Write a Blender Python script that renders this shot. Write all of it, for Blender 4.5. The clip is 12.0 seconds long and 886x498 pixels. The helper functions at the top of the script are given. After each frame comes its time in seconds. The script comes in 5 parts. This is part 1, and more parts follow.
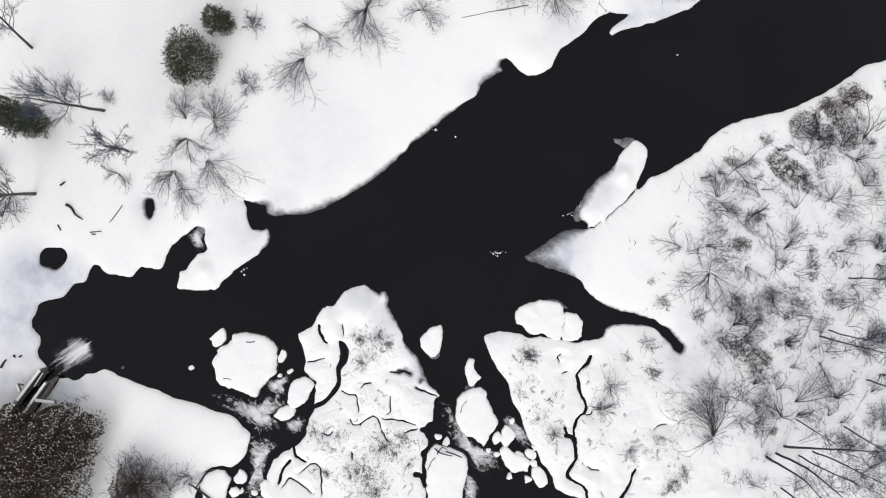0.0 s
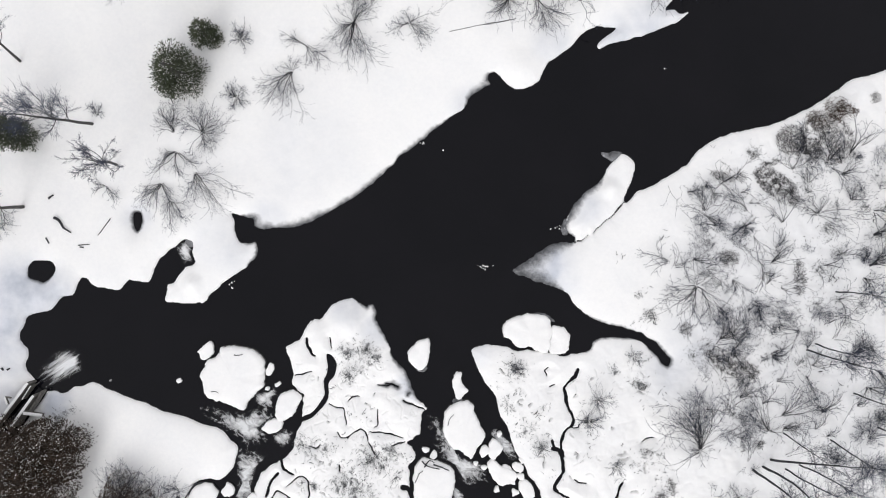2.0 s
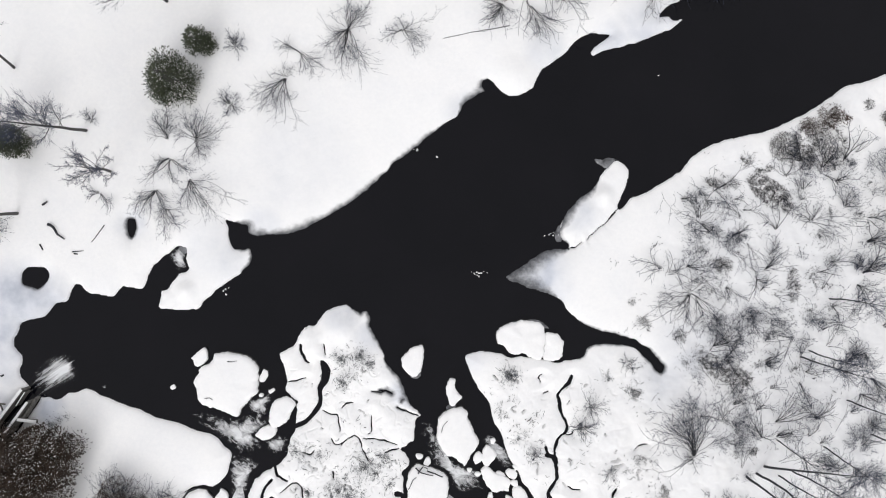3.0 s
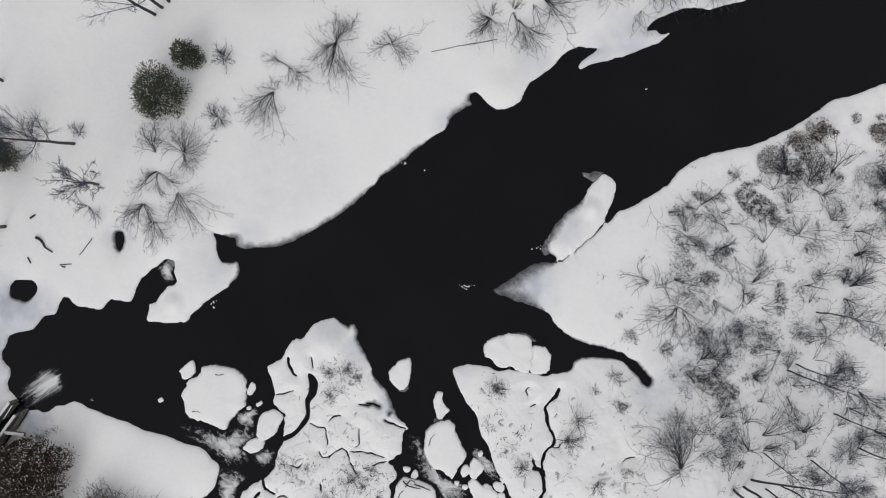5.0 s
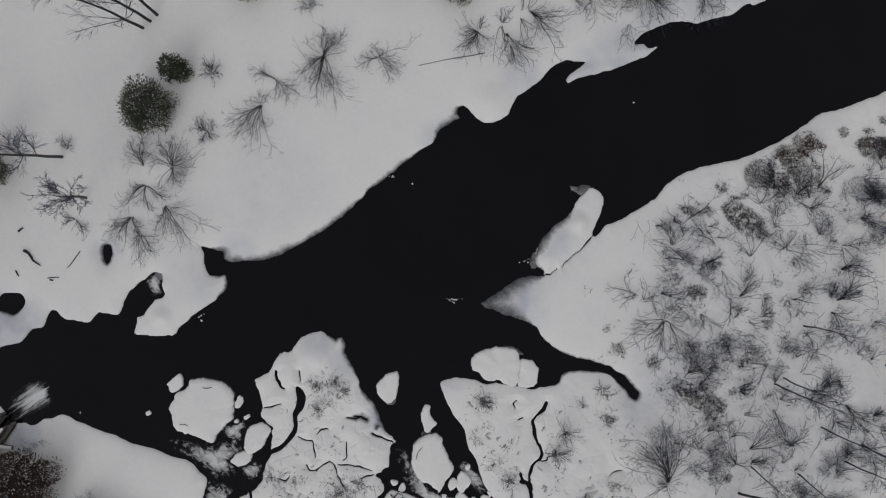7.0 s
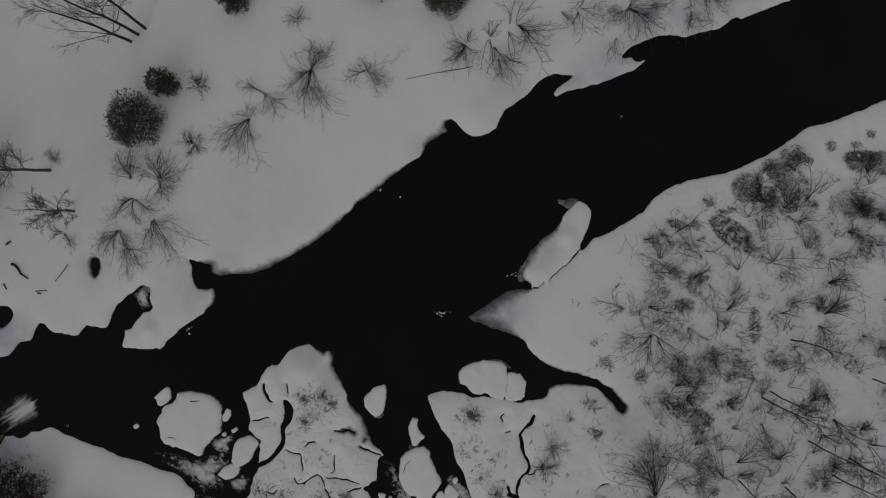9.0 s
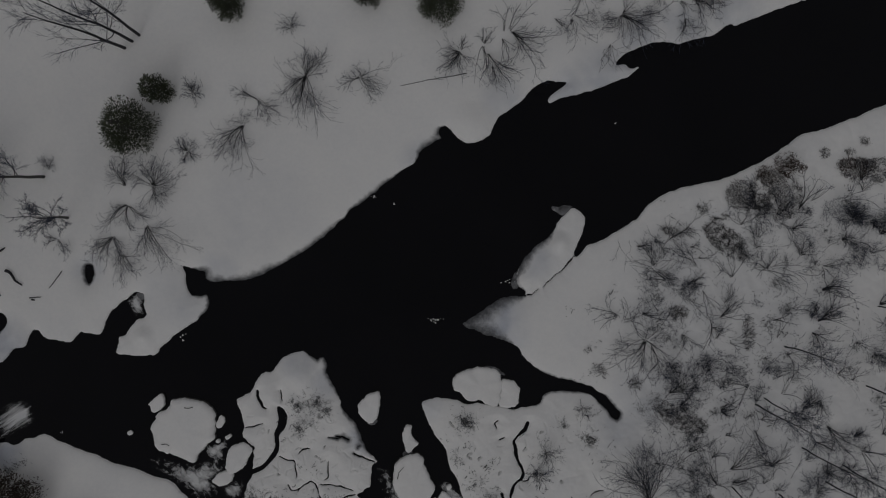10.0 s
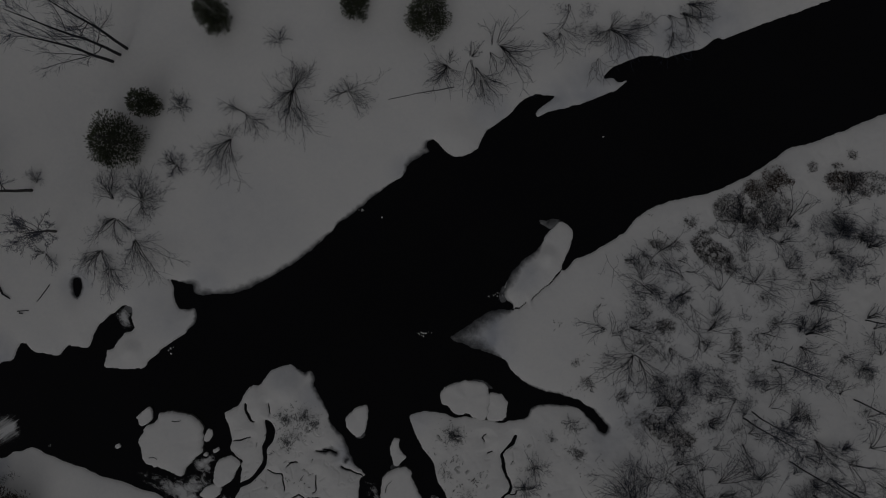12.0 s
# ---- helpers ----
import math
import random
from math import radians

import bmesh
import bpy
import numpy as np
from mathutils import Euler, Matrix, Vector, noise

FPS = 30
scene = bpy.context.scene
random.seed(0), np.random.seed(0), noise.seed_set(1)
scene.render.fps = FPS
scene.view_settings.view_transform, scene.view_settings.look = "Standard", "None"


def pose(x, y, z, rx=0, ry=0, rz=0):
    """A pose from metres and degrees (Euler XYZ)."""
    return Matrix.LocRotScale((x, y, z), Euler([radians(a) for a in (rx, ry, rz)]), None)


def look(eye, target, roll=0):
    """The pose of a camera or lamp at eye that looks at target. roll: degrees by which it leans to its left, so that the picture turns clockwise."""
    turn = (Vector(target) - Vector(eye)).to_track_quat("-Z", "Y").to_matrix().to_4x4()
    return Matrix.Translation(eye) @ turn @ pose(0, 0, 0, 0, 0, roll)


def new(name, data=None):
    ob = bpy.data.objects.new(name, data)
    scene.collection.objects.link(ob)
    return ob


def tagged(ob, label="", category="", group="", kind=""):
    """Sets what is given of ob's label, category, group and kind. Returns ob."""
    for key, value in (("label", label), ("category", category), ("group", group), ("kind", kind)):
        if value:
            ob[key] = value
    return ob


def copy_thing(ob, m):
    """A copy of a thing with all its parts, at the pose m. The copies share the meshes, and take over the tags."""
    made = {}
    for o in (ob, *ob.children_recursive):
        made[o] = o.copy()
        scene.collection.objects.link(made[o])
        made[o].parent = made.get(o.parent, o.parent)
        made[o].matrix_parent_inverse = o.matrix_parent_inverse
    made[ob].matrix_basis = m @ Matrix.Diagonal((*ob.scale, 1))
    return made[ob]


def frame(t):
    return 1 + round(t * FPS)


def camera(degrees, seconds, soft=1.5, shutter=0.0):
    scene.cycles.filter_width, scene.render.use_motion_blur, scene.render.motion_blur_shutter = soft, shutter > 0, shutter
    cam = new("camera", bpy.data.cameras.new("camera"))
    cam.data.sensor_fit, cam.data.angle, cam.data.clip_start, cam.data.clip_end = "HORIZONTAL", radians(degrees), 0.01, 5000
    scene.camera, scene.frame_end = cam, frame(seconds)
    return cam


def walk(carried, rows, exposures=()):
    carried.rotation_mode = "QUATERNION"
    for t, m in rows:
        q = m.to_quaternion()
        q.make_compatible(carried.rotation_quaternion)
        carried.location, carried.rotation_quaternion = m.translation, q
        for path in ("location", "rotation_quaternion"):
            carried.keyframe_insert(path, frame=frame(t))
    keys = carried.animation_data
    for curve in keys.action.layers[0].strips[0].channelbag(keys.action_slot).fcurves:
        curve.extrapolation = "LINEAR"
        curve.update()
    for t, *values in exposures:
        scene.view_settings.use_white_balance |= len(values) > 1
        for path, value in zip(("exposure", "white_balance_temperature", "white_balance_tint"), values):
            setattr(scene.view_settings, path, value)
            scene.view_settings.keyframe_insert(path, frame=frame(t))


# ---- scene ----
cam = camera(70, 12.0, soft=1.05)
# seconds, x, y, height, turn: a drone that looks straight down and drifts north-east
PATH = [(0, 0.02, 0.025, 44.974, 0.01), (1, 0.46, 0.497, 45.005, 0.037), (2, 0.901, 0.969, 45.034, 0.062),
        (3, 1.343, 1.443, 45.06, 0.087), (4, 1.784, 1.917, 45.083, 0.11), (5, 2.225, 2.392, 45.105, 0.132),
        (6, 2.665, 2.869, 45.124, 0.153), (7, 3.105, 3.346, 45.141, 0.173), (8, 3.543, 3.825, 45.155, 0.192),
        (9, 3.979, 4.305, 45.167, 0.21), (10, 4.413, 4.786, 45.177, 0.226), (11, 4.845, 5.269, 45.184, 0.241),
        (12, 5.274, 5.754, 45.189, 0.255)]
# the picture slowly fades towards the end
EXPOSURES = [(0, 0.82), (2, 0.82), (3, 0.82), (4, 0.58), (5, 0.31), (6, 0.01), (7, -0.28),
             (8, -0.64), (9, -1.05), (10, -1.46), (11, -1.92), (12, -2.47)]
walk(cam, [(t, pose(x, y, z, 0, 0, turn)) for t, x, y, z, turn in PATH], EXPOSURES)

# ---------------------------------------------------------------- light
SUN_HIGH, SUN_TURN = radians(34), radians(200)
world = bpy.data.worlds.new("overcast_sky")
scene.world = world
world.use_nodes = True
wn = world.node_tree.nodes
wl = world.node_tree.links
sky = wn.new("ShaderNodeTexSky")
sky.sky_type, sky.sun_disc = "NISHITA", False
sky.sun_elevation, sky.sun_rotation, sky.air_density, sky.dust_density = SUN_HIGH, SUN_TURN, 1.0, 3.0
grey = wn.new("ShaderNodeHueSaturation")
grey.inputs["Saturation"].default_value = 0.12
wl.new(sky.outputs["Color"], grey.inputs["Color"])
cloud = wn.new("ShaderNodeMix")  # an even layer of cloud before the sky
cloud.data_type = "RGBA"
cloud.inputs[0].default_value = 0.8
cloud.inputs[7].default_value = (4.46, 4.42, 4.56, 1)
wl.new(grey.outputs["Color"], cloud.inputs[6])
wl.new(cloud.outputs[2], wn["Background"].inputs["Color"])
wn["Background"].inputs["Strength"].default_value = 0.12
sun = new("sun", bpy.data.lights.new("sun", "SUN"))
sun.data.energy, sun.data.angle, sun.data.color = 0.5, radians(30), (1.0, 0.98, 0.96)
sun.matrix_world = look((20 * math.sin(SUN_TURN) * math.cos(SUN_HIGH), 20 * math.cos(SUN_TURN) * math.cos(SUN_HIGH),
                         20 * math.sin(SUN_HIGH)), (0, 0, 0))


# ---------------------------------------------------------------- materials
def material(name, rough=0.8, metal=0.0):
    m = bpy.data.materials.new(name)
    m.use_nodes = True
    bsdf = m.node_tree.nodes["Principled BSDF"]
    bsdf.inputs["Roughness"].default_value, bsdf.inputs["Metallic"].default_value = rough, metal
    return m, m.node_tree.nodes, m.node_tree.links, bsdf


def noise_node(n, l, scale, detail=4.0, rough=0.55, stretch=None):
    tc = n.new("ShaderNodeNewGeometry")
    tex = n.new("ShaderNodeTexNoise")
    tex.inputs["Scale"].default_value, tex.inputs["Detail"].default_value = scale, detail
    tex.inputs["Roughness"].default_value = rough
    if stretch:
        turned, mp = n.new("ShaderNodeMapping"), n.new("ShaderNodeMapping")
        turned.inputs["Rotation"].default_value[2] = radians(stretch[0])
        mp.inputs["Scale"].default_value = stretch[1]
        l.new(tc.outputs["Position"], turned.inputs["Vector"])
        l.new(turned.outputs["Vector"], mp.inputs["Vector"])
        l.new(mp.outputs["Vector"], tex.inputs["Vector"])
        tex.inputs["Distortion"].default_value = stretch[2] if len(stretch) > 2 else 0.0
    else:
        l.new(tc.outputs["Position"], tex.inputs["Vector"])
    return tex.outputs["Fac"]


def ramp(n, l, fac, stops):
    r = n.new("ShaderNodeValToRGB")
    while len(r.color_ramp.elements) < len(stops):
        r.color_ramp.elements.new(0.5)
    for e, (at, c) in zip(r.color_ramp.elements, stops):
        e.position = at
        e.color = (*c, 1) if len(c) == 3 else c
    l.new(fac, r.inputs["Fac"])
    return r.outputs["Color"]


def mixed(n, l, fac, a, b, how="MIX"):
    m = n.new("ShaderNodeMix")
    m.data_type, m.blend_type = "RGBA", how
    for value, key in ((fac, 0), (a, 6), (b, 7)):
        if isinstance(value, (int, float)):
            m.inputs[key].default_value = value
        elif isinstance(value, tuple):
            m.inputs[key].default_value = (*value, 1)
        else:
            l.new(value, m.inputs[key])
    return m.outputs[2]


def bumped(n, l, bsdf, height, strength, distance):
    b = n.new("ShaderNodeBump")
    b.inputs["Strength"].default_value, b.inputs["Distance"].default_value = strength, distance
    l.new(height, b.inputs["Height"])
    l.new(b.outputs["Normal"], bsdf.inputs["Normal"])


def attribute(n, name):
    a = n.new("ShaderNodeAttribute")
    a.attribute_name = name
    return a.outputs["Fac"]


def snow_material(name, ground):
    m, n, l, bsdf = material(name, 0.75)
    broad = noise_node(n, l, 0.35, 5)
    fine = noise_node(n, l, 4.0, 6, 0.65)
    colour = ramp(n, l, broad, [(0.3, (0.81, 0.812, 0.815)), (0.7, (0.87, 0.864, 0.85))])
    colour = mixed(n, l, 0.35, colour, ramp(n, l, fine, [(0.3, (0.77, 0.775, 0.785)), (0.65, (0.885, 0.88, 0.87))]))
    if ground:
        # colour of grey wet ice, also used to paint shade between the shrubs
        slush_shade = ramp(n, l, noise_node(n, l, 0.9, 6, 0.6), [(0.3, (0.46, 0.49, 0.55)), (0.7, (0.64, 0.66, 0.71))])
        colour = mixed(n, l, attribute(n, "slush_shade"), colour, slush_shade)
        ragged = noise_node(n, l, 3.2, 8, 0.7)
        edge = n.new("ShaderNodeMath")
        edge.operation = "MULTIPLY_ADD"
        l.new(ragged, edge.inputs[0])
        l.new(attribute(n, "ragged"), edge.inputs[1])
        l.new(attribute(n, "shore"), edge.inputs[2])
        open_ice = n.new("ShaderNodeMapRange")
        open_ice.interpolation_type = "SMOOTHSTEP"
        open_ice.inputs["From Min"].default_value = 0.0
        l.new(attribute(n, "fading"), open_ice.inputs["From Max"])
        open_ice.inputs["To Min"].default_value, open_ice.inputs["To Max"].default_value = 1.0, 0.0
        l.new(edge.outputs[0], open_ice.inputs["Value"])
        colour = mixed(n, l, open_ice.outputs["Result"], colour,
                       ramp(n, l, fine, [(0.3, (0.03, 0.032, 0.036)), (0.75, (0.12, 0.125, 0.135))]))
    l.new(colour, bsdf.inputs["Base Color"])
    bumped(n, l, bsdf, fine, 0.25, 0.05)
    return m


def plain(name, dark, light, scale, rough=0.85, bump=0.4, stretch=None, random_tint=0.0):
    m, n, l, bsdf = material(name, rough)
    f = noise_node(n, l, scale, 5, 0.6, stretch)
    colour = ramp(n, l, f, [(0.3, dark), (0.7, light)])
    if random_tint:
        info = n.new("ShaderNodeObjectInfo")
        tint = ramp(n, l, info.outputs["Random"], [(0.0, (1 - random_tint,) * 3), (1.0, (1.0, 1.0, 1.0))])
        colour = mixed(n, l, 1.0, colour, tint, "MULTIPLY")
    l.new(colour, bsdf.inputs["Base Color"])
    bumped(n, l, bsdf, f, bump, 0.03)
    return m


SNOW = snow_material("wind_packed_snow", True)
CAP_SNOW = snow_material("fresh_snow", False)
BARK = plain("grey_bark", (0.035, 0.034, 0.037), (0.13, 0.125, 0.12), 9, random_tint=0.35)
TWIG = plain("twig_bark", (0.028, 0.036, 0.062), (0.08, 0.094, 0.145), 5, random_tint=0.35)
DARK_BARK = plain("dark_wet_bark", (0.013, 0.014, 0.018), (0.046, 0.047, 0.054), 8, random_tint=0.3)
WITHERED = plain("withered_grey_leaves", (0.028, 0.028, 0.032), (0.12, 0.112, 0.112), 4.0, 0.85)
NEEDLE = plain("evergreen_needles", (0.02, 0.029, 0.016), (0.075, 0.09, 0.045), 2.2, 0.6)
HEDGE = plain("bronzed_evergreen_leaves", (0.026, 0.019, 0.014), (0.085, 0.057, 0.04), 1.6, 0.6)
RUSSET = plain("dead_brown_leaves", (0.032, 0.022, 0.018), (0.105, 0.07, 0.055), 2.5, 0.8)
STRAW = plain("dead_grass", (0.06, 0.064, 0.07), (0.24, 0.25, 0.26), 1.3, 0.9)
ROCK = plain("wet_dark_rock", (0.012, 0.012, 0.013), (0.07, 0.068, 0.065), 3.5, 0.45, 0.6)
TIMBER = plain("weathered_timber", (0.07, 0.065, 0.06), (0.2, 0.19, 0.175), 6, 0.8, 0.5, (57, (0.15, 1.5, 1)))


GREY_ICE = plain("clear_grey_ice", (0.02, 0.021, 0.023), (0.26, 0.265, 0.28), 2.4, 0.3, 0.5)


def water_material():
    m, n, l, bsdf = material("dark_river_water", 0.06)
    bsdf.inputs["IOR"].default_value = 1.33
    bsdf.inputs["Specular IOR Level"].default_value = 0.33
    silt = noise_node(n, l, 0.12, 6, 0.65)
    l.new(ramp(n, l, silt, [(0.35, (0.0013, 0.0014, 0.003)), (0.75, (0.0035, 0.0032, 0.0052))]), bsdf.inputs["Base Color"])
    bumped(n, l, bsdf, noise_node(n, l, 3.0, 4, 0.5), 0.12, 0.02)
    return m


def foam_material(name, turn, squeeze, twist, low, high, most):
    """White water: streaks along the flow, open between them."""
    m, n, l, bsdf = material(name, 0.7)
    bsdf.inputs["Base Color"].default_value = (0.8, 0.81, 0.82, 1)
    streak = noise_node(n, l, 1.8, 10, 0.66, (turn, squeeze, twist))
    total = n.new("ShaderNodeMath")
    total.operation = "MULTIPLY_ADD"
    l.new(attribute(n, "froth"), total.inputs[0])
    total.inputs[1].default_value = 0.4
    l.new(streak, total.inputs[2])
    cover = n.new("ShaderNodeMapRange")
    cover.inputs["From Min"].default_value, cover.inputs["From Max"].default_value = low, high
    cover.inputs["To Max"].default_value = most
    l.new(total.outputs[0], cover.inputs["Value"])
    l.new(cover.outputs["Result"], bsdf.inputs["Alpha"])
    bumped(n, l, bsdf, streak, 0.5, 0.1)
    return m


WATER = water_material()
FOAM = foam_material("rapids_foam", 30, (0.8, 1.2, 1), 1.3, 0.6, 0.95, 0.85)
FAN_FOAM = foam_material("spillway_foam", -36, (0.3, 3.0, 1), 0.5, 0.56, 0.92, 0.95)


# ---------------------------------------------------------------- mesh helpers
def mesh_of(name, verts, faces, mat, smooth=True):
    me = bpy.data.meshes.new(name)
    me.from_pydata(verts, [], faces)
    me.materials.append(mat)
    if smooth:
        me.polygons.foreach_set("use_smooth", [True] * len(me.polygons))
    me.update()
    return me


def part(name, me, parent, label=""):
    ob = new(name, me)
    ob.parent = parent
    return tagged(ob, label)


def spline(points, step=0.14, closed=True, rough=0.0, seed=0):
    """A smooth line through a few corner points, cut into short steps, with a slightly uneven edge."""
    pts = np.array(points, float)
    n = len(pts)
    out = []
    for i in range(n if closed else n - 1):
        if closed:
            a, b, c, d = pts[i - 1], pts[i], pts[(i + 1) % n], pts[(i + 2) % n]
        else:
            a, b, c, d = pts[max(i - 1, 0)], pts[i], pts[i + 1], pts[min(i + 2, n - 1)]
        size = float(np.linalg.norm(c - b))
        if size > 40:
            out.append(b)
            continue
        k = 0.42
        t = np.linspace(0, 1, max(2, int(size / step)), endpoint=False)[:, None]
        m1, m2 = k * (c - a), k * (d - b)
        lim = size * 1.2
        m1 = m1 * min(1, lim / (np.linalg.norm(m1) + 1e-9))
        m2 = m2 * min(1, lim / (np.linalg.norm(m2) + 1e-9))
        out.extend((2 * t**3 - 3 * t**2 + 1) * b + (t**3 - 2 * t**2 + t) * m1 + (-2 * t**3 + 3 * t**2) * c + (t**3 - t**2) * m2)
    if not closed:
        out.append(pts[-1])
    if rough:
        out = [p + rough * np.array(noise.noise_vector((p[0] * 1.7, p[1] * 1.7, seed))[:2])
               + 0.6 * rough * np.array(noise.noise_vector((p[0] * 4.7, p[1] * 4.7, seed + 9))[:2]) for p in out]
    return np.array(out)


def cross3(a, b):
    return np.array((a[1] * b[2] - a[2] * b[1], a[2] * b[0] - a[0] * b[2], a[0] * b[1] - a[1] * b[0]))


def tubes(paths, sides=3):
    """Tapered round sticks. paths: (points, radii)."""
    verts, faces = [], []
    for pts, radii in paths:
        base = len(verts)
        n = len(pts)
        for i in range(n):
            d = pts[min(i + 1, n - 1)] - pts[max(i - 1, 0)]
            d = d / (np.linalg.norm(d) + 1e-9)
            u = cross3(d, (0.31, 0.17, 0.93) if abs(d[2]) < 0.9 else (1, 0, 0))
            u /= np.linalg.norm(u) + 1e-9
            w = cross3(d, u)
            for s in range(sides):
                a = 2 * math.pi * s / sides
                verts.append(tuple(pts[i] + radii[i] * (math.cos(a) * u + math.sin(a) * w)))
        for i in range(n - 1):
            for s in range(sides):
                a, b = base + i * sides + s, base + i * sides + (s + 1) % sides
                faces.append((a, b, b + sides, a + sides))
        faces.append(tuple(base + (n - 1) * sides + s for s in range(sides)))
    return verts, faces


# ---------------------------------------------------------------- shorelines (metres, river level is zero)
SHORE_EAST = [(133.42, 58.77), (40.76, 26.57), (30.69, 22.82), (28.27, 22), (26.46, 21.27), (25.13, 20.78), (24.89, 20.94),
    (24.04, 20.38), (23.36, 20.05), (22.23, 19.8), (21.22, 19.48), (20.21, 19.6), (19.21, 19.55), (18, 19.06),
    (17.31, 18.74), (16.91, 18.33), (16.71, 17.97), (17.32, 18.01), (17.72, 17.73), (18.45, 17.86),
    (17.8, 17.29), (16.59, 16.72), (14.98, 16.11), (12.97, 15.62), (12.08, 15.25), (11.88, 15.45),
    (12.24, 15.94), (12.88, 16.34), (13.21, 16.67), (12.56, 16.74)]
SHORE_NORTH = [(12.3, 16.76), (11.9, 16.84), (11.29, 16.64), (10.69, 16.2), (10.09, 15.51), (9.28, 14.83), (8.48, 14.31),
    (8.08, 13.7), (7.68, 12.9), (6.87, 12.42), (6.07, 12.38), (5.39, 12.7), (4.86, 13.3), (4.54, 13.58),
    (4.18, 13.42), (4.14, 13.02), (4.26, 12.66), (3.66, 12.34), (2.89, 11.86), (2.57, 11.29), (2.29, 10.85),
    (1.53, 10.41), (0.64, 9.69), (-0.16, 9.08), (-0.96, 8.4), (-1.77, 7.8), (-2.13, 7.64), (-2.77, 6.87),
    (-3.78, 5.87), (-4.98, 4.94), (-6.19, 4.14), (-7.4, 3.46), (-8.6, 2.85), (-9.61, 2.53), (-10.81, 2.41),
    (-12.1, 2.37)]
SHORE_COVE = [(-12.58, 2.61), (-12.54, 3.01), (-12.94, 3.18), (-13.83, 3.42), (-14.11, 3.5), (-13.91, 3.01), (-13.95, 2.45),
    (-13.83, 1.85), (-13.54, 1.45), (-12.94, 1.37), (-12.46, 1.49), (-12.26, 1.17), (-12.38, 0.52),
    (-12.82, -0.04), (-13.34, -0.56), (-13.91, -0.96), (-14.63, -1.37), (-15.11, -1.85), (-15.63, -2.25),
    (-15.92, -2.69), (-16.24, -2.93), (-17.64, -2.93), (-18.57, -2.89), (-18.85, -2.73), (-18.77, -2.17),
    (-18.65, -1.57), (-18.25, -1.45), (-17.84, -0.84), (-17.44, -0.36), (-16.96, -0.2), (-16.72, 0.16),
    (-16.96, 0.64), (-16.92, 1.17), (-17.04, 1.49), (-17.44, 1.65), (-17.84, 1.33), (-18.33, 1.04),
    (-18.97, 0.44)]
SHORE_WEST = [(-19.33, 0.16), (-19.61, -0.48), (-19.89, -1.17), (-20.1, -1.45), (-20.74, -1.37), (-21.46, -1.29),
    (-21.86, -1.65), (-22.27, -1.97), (-23.27, -1.85), (-23.95, -1.65), (-24.36, -1.29), (-24.76, -1.09),
    (-25, -1.37), (-25.16, -1.89), (-25.4, -2.37), (-26.08, -2.49), (-26.49, -2.85), (-26.89, -3.34),
    (-27.29, -3.54), (-28.09, -3.66), (-28.7, -3.9), (-28.82, -4.38), (-29.14, -4.98), (-29.1, -5.59),
    (-28.7, -6.07), (-28.58, -6.59), (-28.74, -7.11), (-28.7, -7.6), (-28.37, -8.08), (-27.97, -8.48),
    (-27.33, -9.12), (-26.69, -9.12), (-26.2, -9.32), (-25.8, -9.2)]
SHORE_DAM = [(-25.28, -8.84), (-24.68, -8.8), (-24.07, -8.52), (-23.47, -8.72), (-22.67, -9.12), (-21.46, -9.61),
    (-20.26, -10.01), (-19.05, -10.53), (-17.44, -10.97), (-16.24, -11.49), (-15.23, -11.74), (-14.63, -12.02),
    (-14.15, -12.62), (-13.7, -13.02), (-13.75, -13.62), (-13.91, -14.43), (-14.31, -15.03), (-15.03, -15.47),
    (-15.84, -15.43), (-16.44, -15.59), (-16.96, -16.04), (-17.36, -16.92), (-17.64, -18.05), (-17.64, -46.58),
    (-17.64, -343.99), (-835.32, -343.99), (-835.32, 379.44), (129.25, 379.44)]
BANK_WEST = SHORE_EAST + SHORE_NORTH + SHORE_COVE + SHORE_WEST + SHORE_DAM

SHORE_BUSHES = [(772.3, -343.99), (772.3, 218.68), (173.72, 69), (44.82, 18.51), (35.16, 14.93), (33.95, 14.36),
    (32.74, 13.91), (31.13, 13.34), (29.92, 13.1), (29.18, 12.5), (28.37, 11.9), (27.17, 11.17),
    (25.56, 10.37), (24.36, 9.89), (22.75, 9.53), (21.14, 9.16), (19.93, 8.68), (18.93, 7.88), (18.13, 6.95),
    (17.52, 6.55), (16.52, 5.99), (15.92, 5.55), (14.71, 5.06), (14.27, 4.5), (13.95, 4.26), (13.79, 4.66),
    (14.23, 5.67), (14.59, 6.87), (14.43, 7.35), (13.83, 7.76), (13.42, 7.6), (12.7, 6.87), (12.1, 5.87),
    (11.29, 5.26), (10.41, 4.46), (9.89, 3.66), (9.57, 2.77), (9.69, 2.21), (10.29, 1.81), (10.13, 1.45)]
SHORE_POINT = [(9.08, 1.45), (8.28, 1.17), (7.48, 0.64), (6.67, 0.04), (5.79, -0.56), (6.67, -1.04), (7.88, -1.49),
    (9.08, -1.89), (9.69, -2.17), (10.29, -2.97), (11.09, -3.7), (12.3, -4.3), (13.1, -4.46), (13.91, -4.66),
    (14.71, -4.9), (15.51, -5.26), (16.32, -5.99), (17.08, -6.95), (16.84, -7.35), (16.4, -6.99),
    (15.92, -6.39), (15.31, -5.79), (14.71, -5.47), (13.5, -5.31), (12.3, -5.26), (11.62, -5.59),
    (11.49, -6.07), (10.89, -6.39), (10.09, -6.51), (9.48, -6.63), (8.88, -6.47), (8.08, -6.31),
    (7.07, -6.23)]
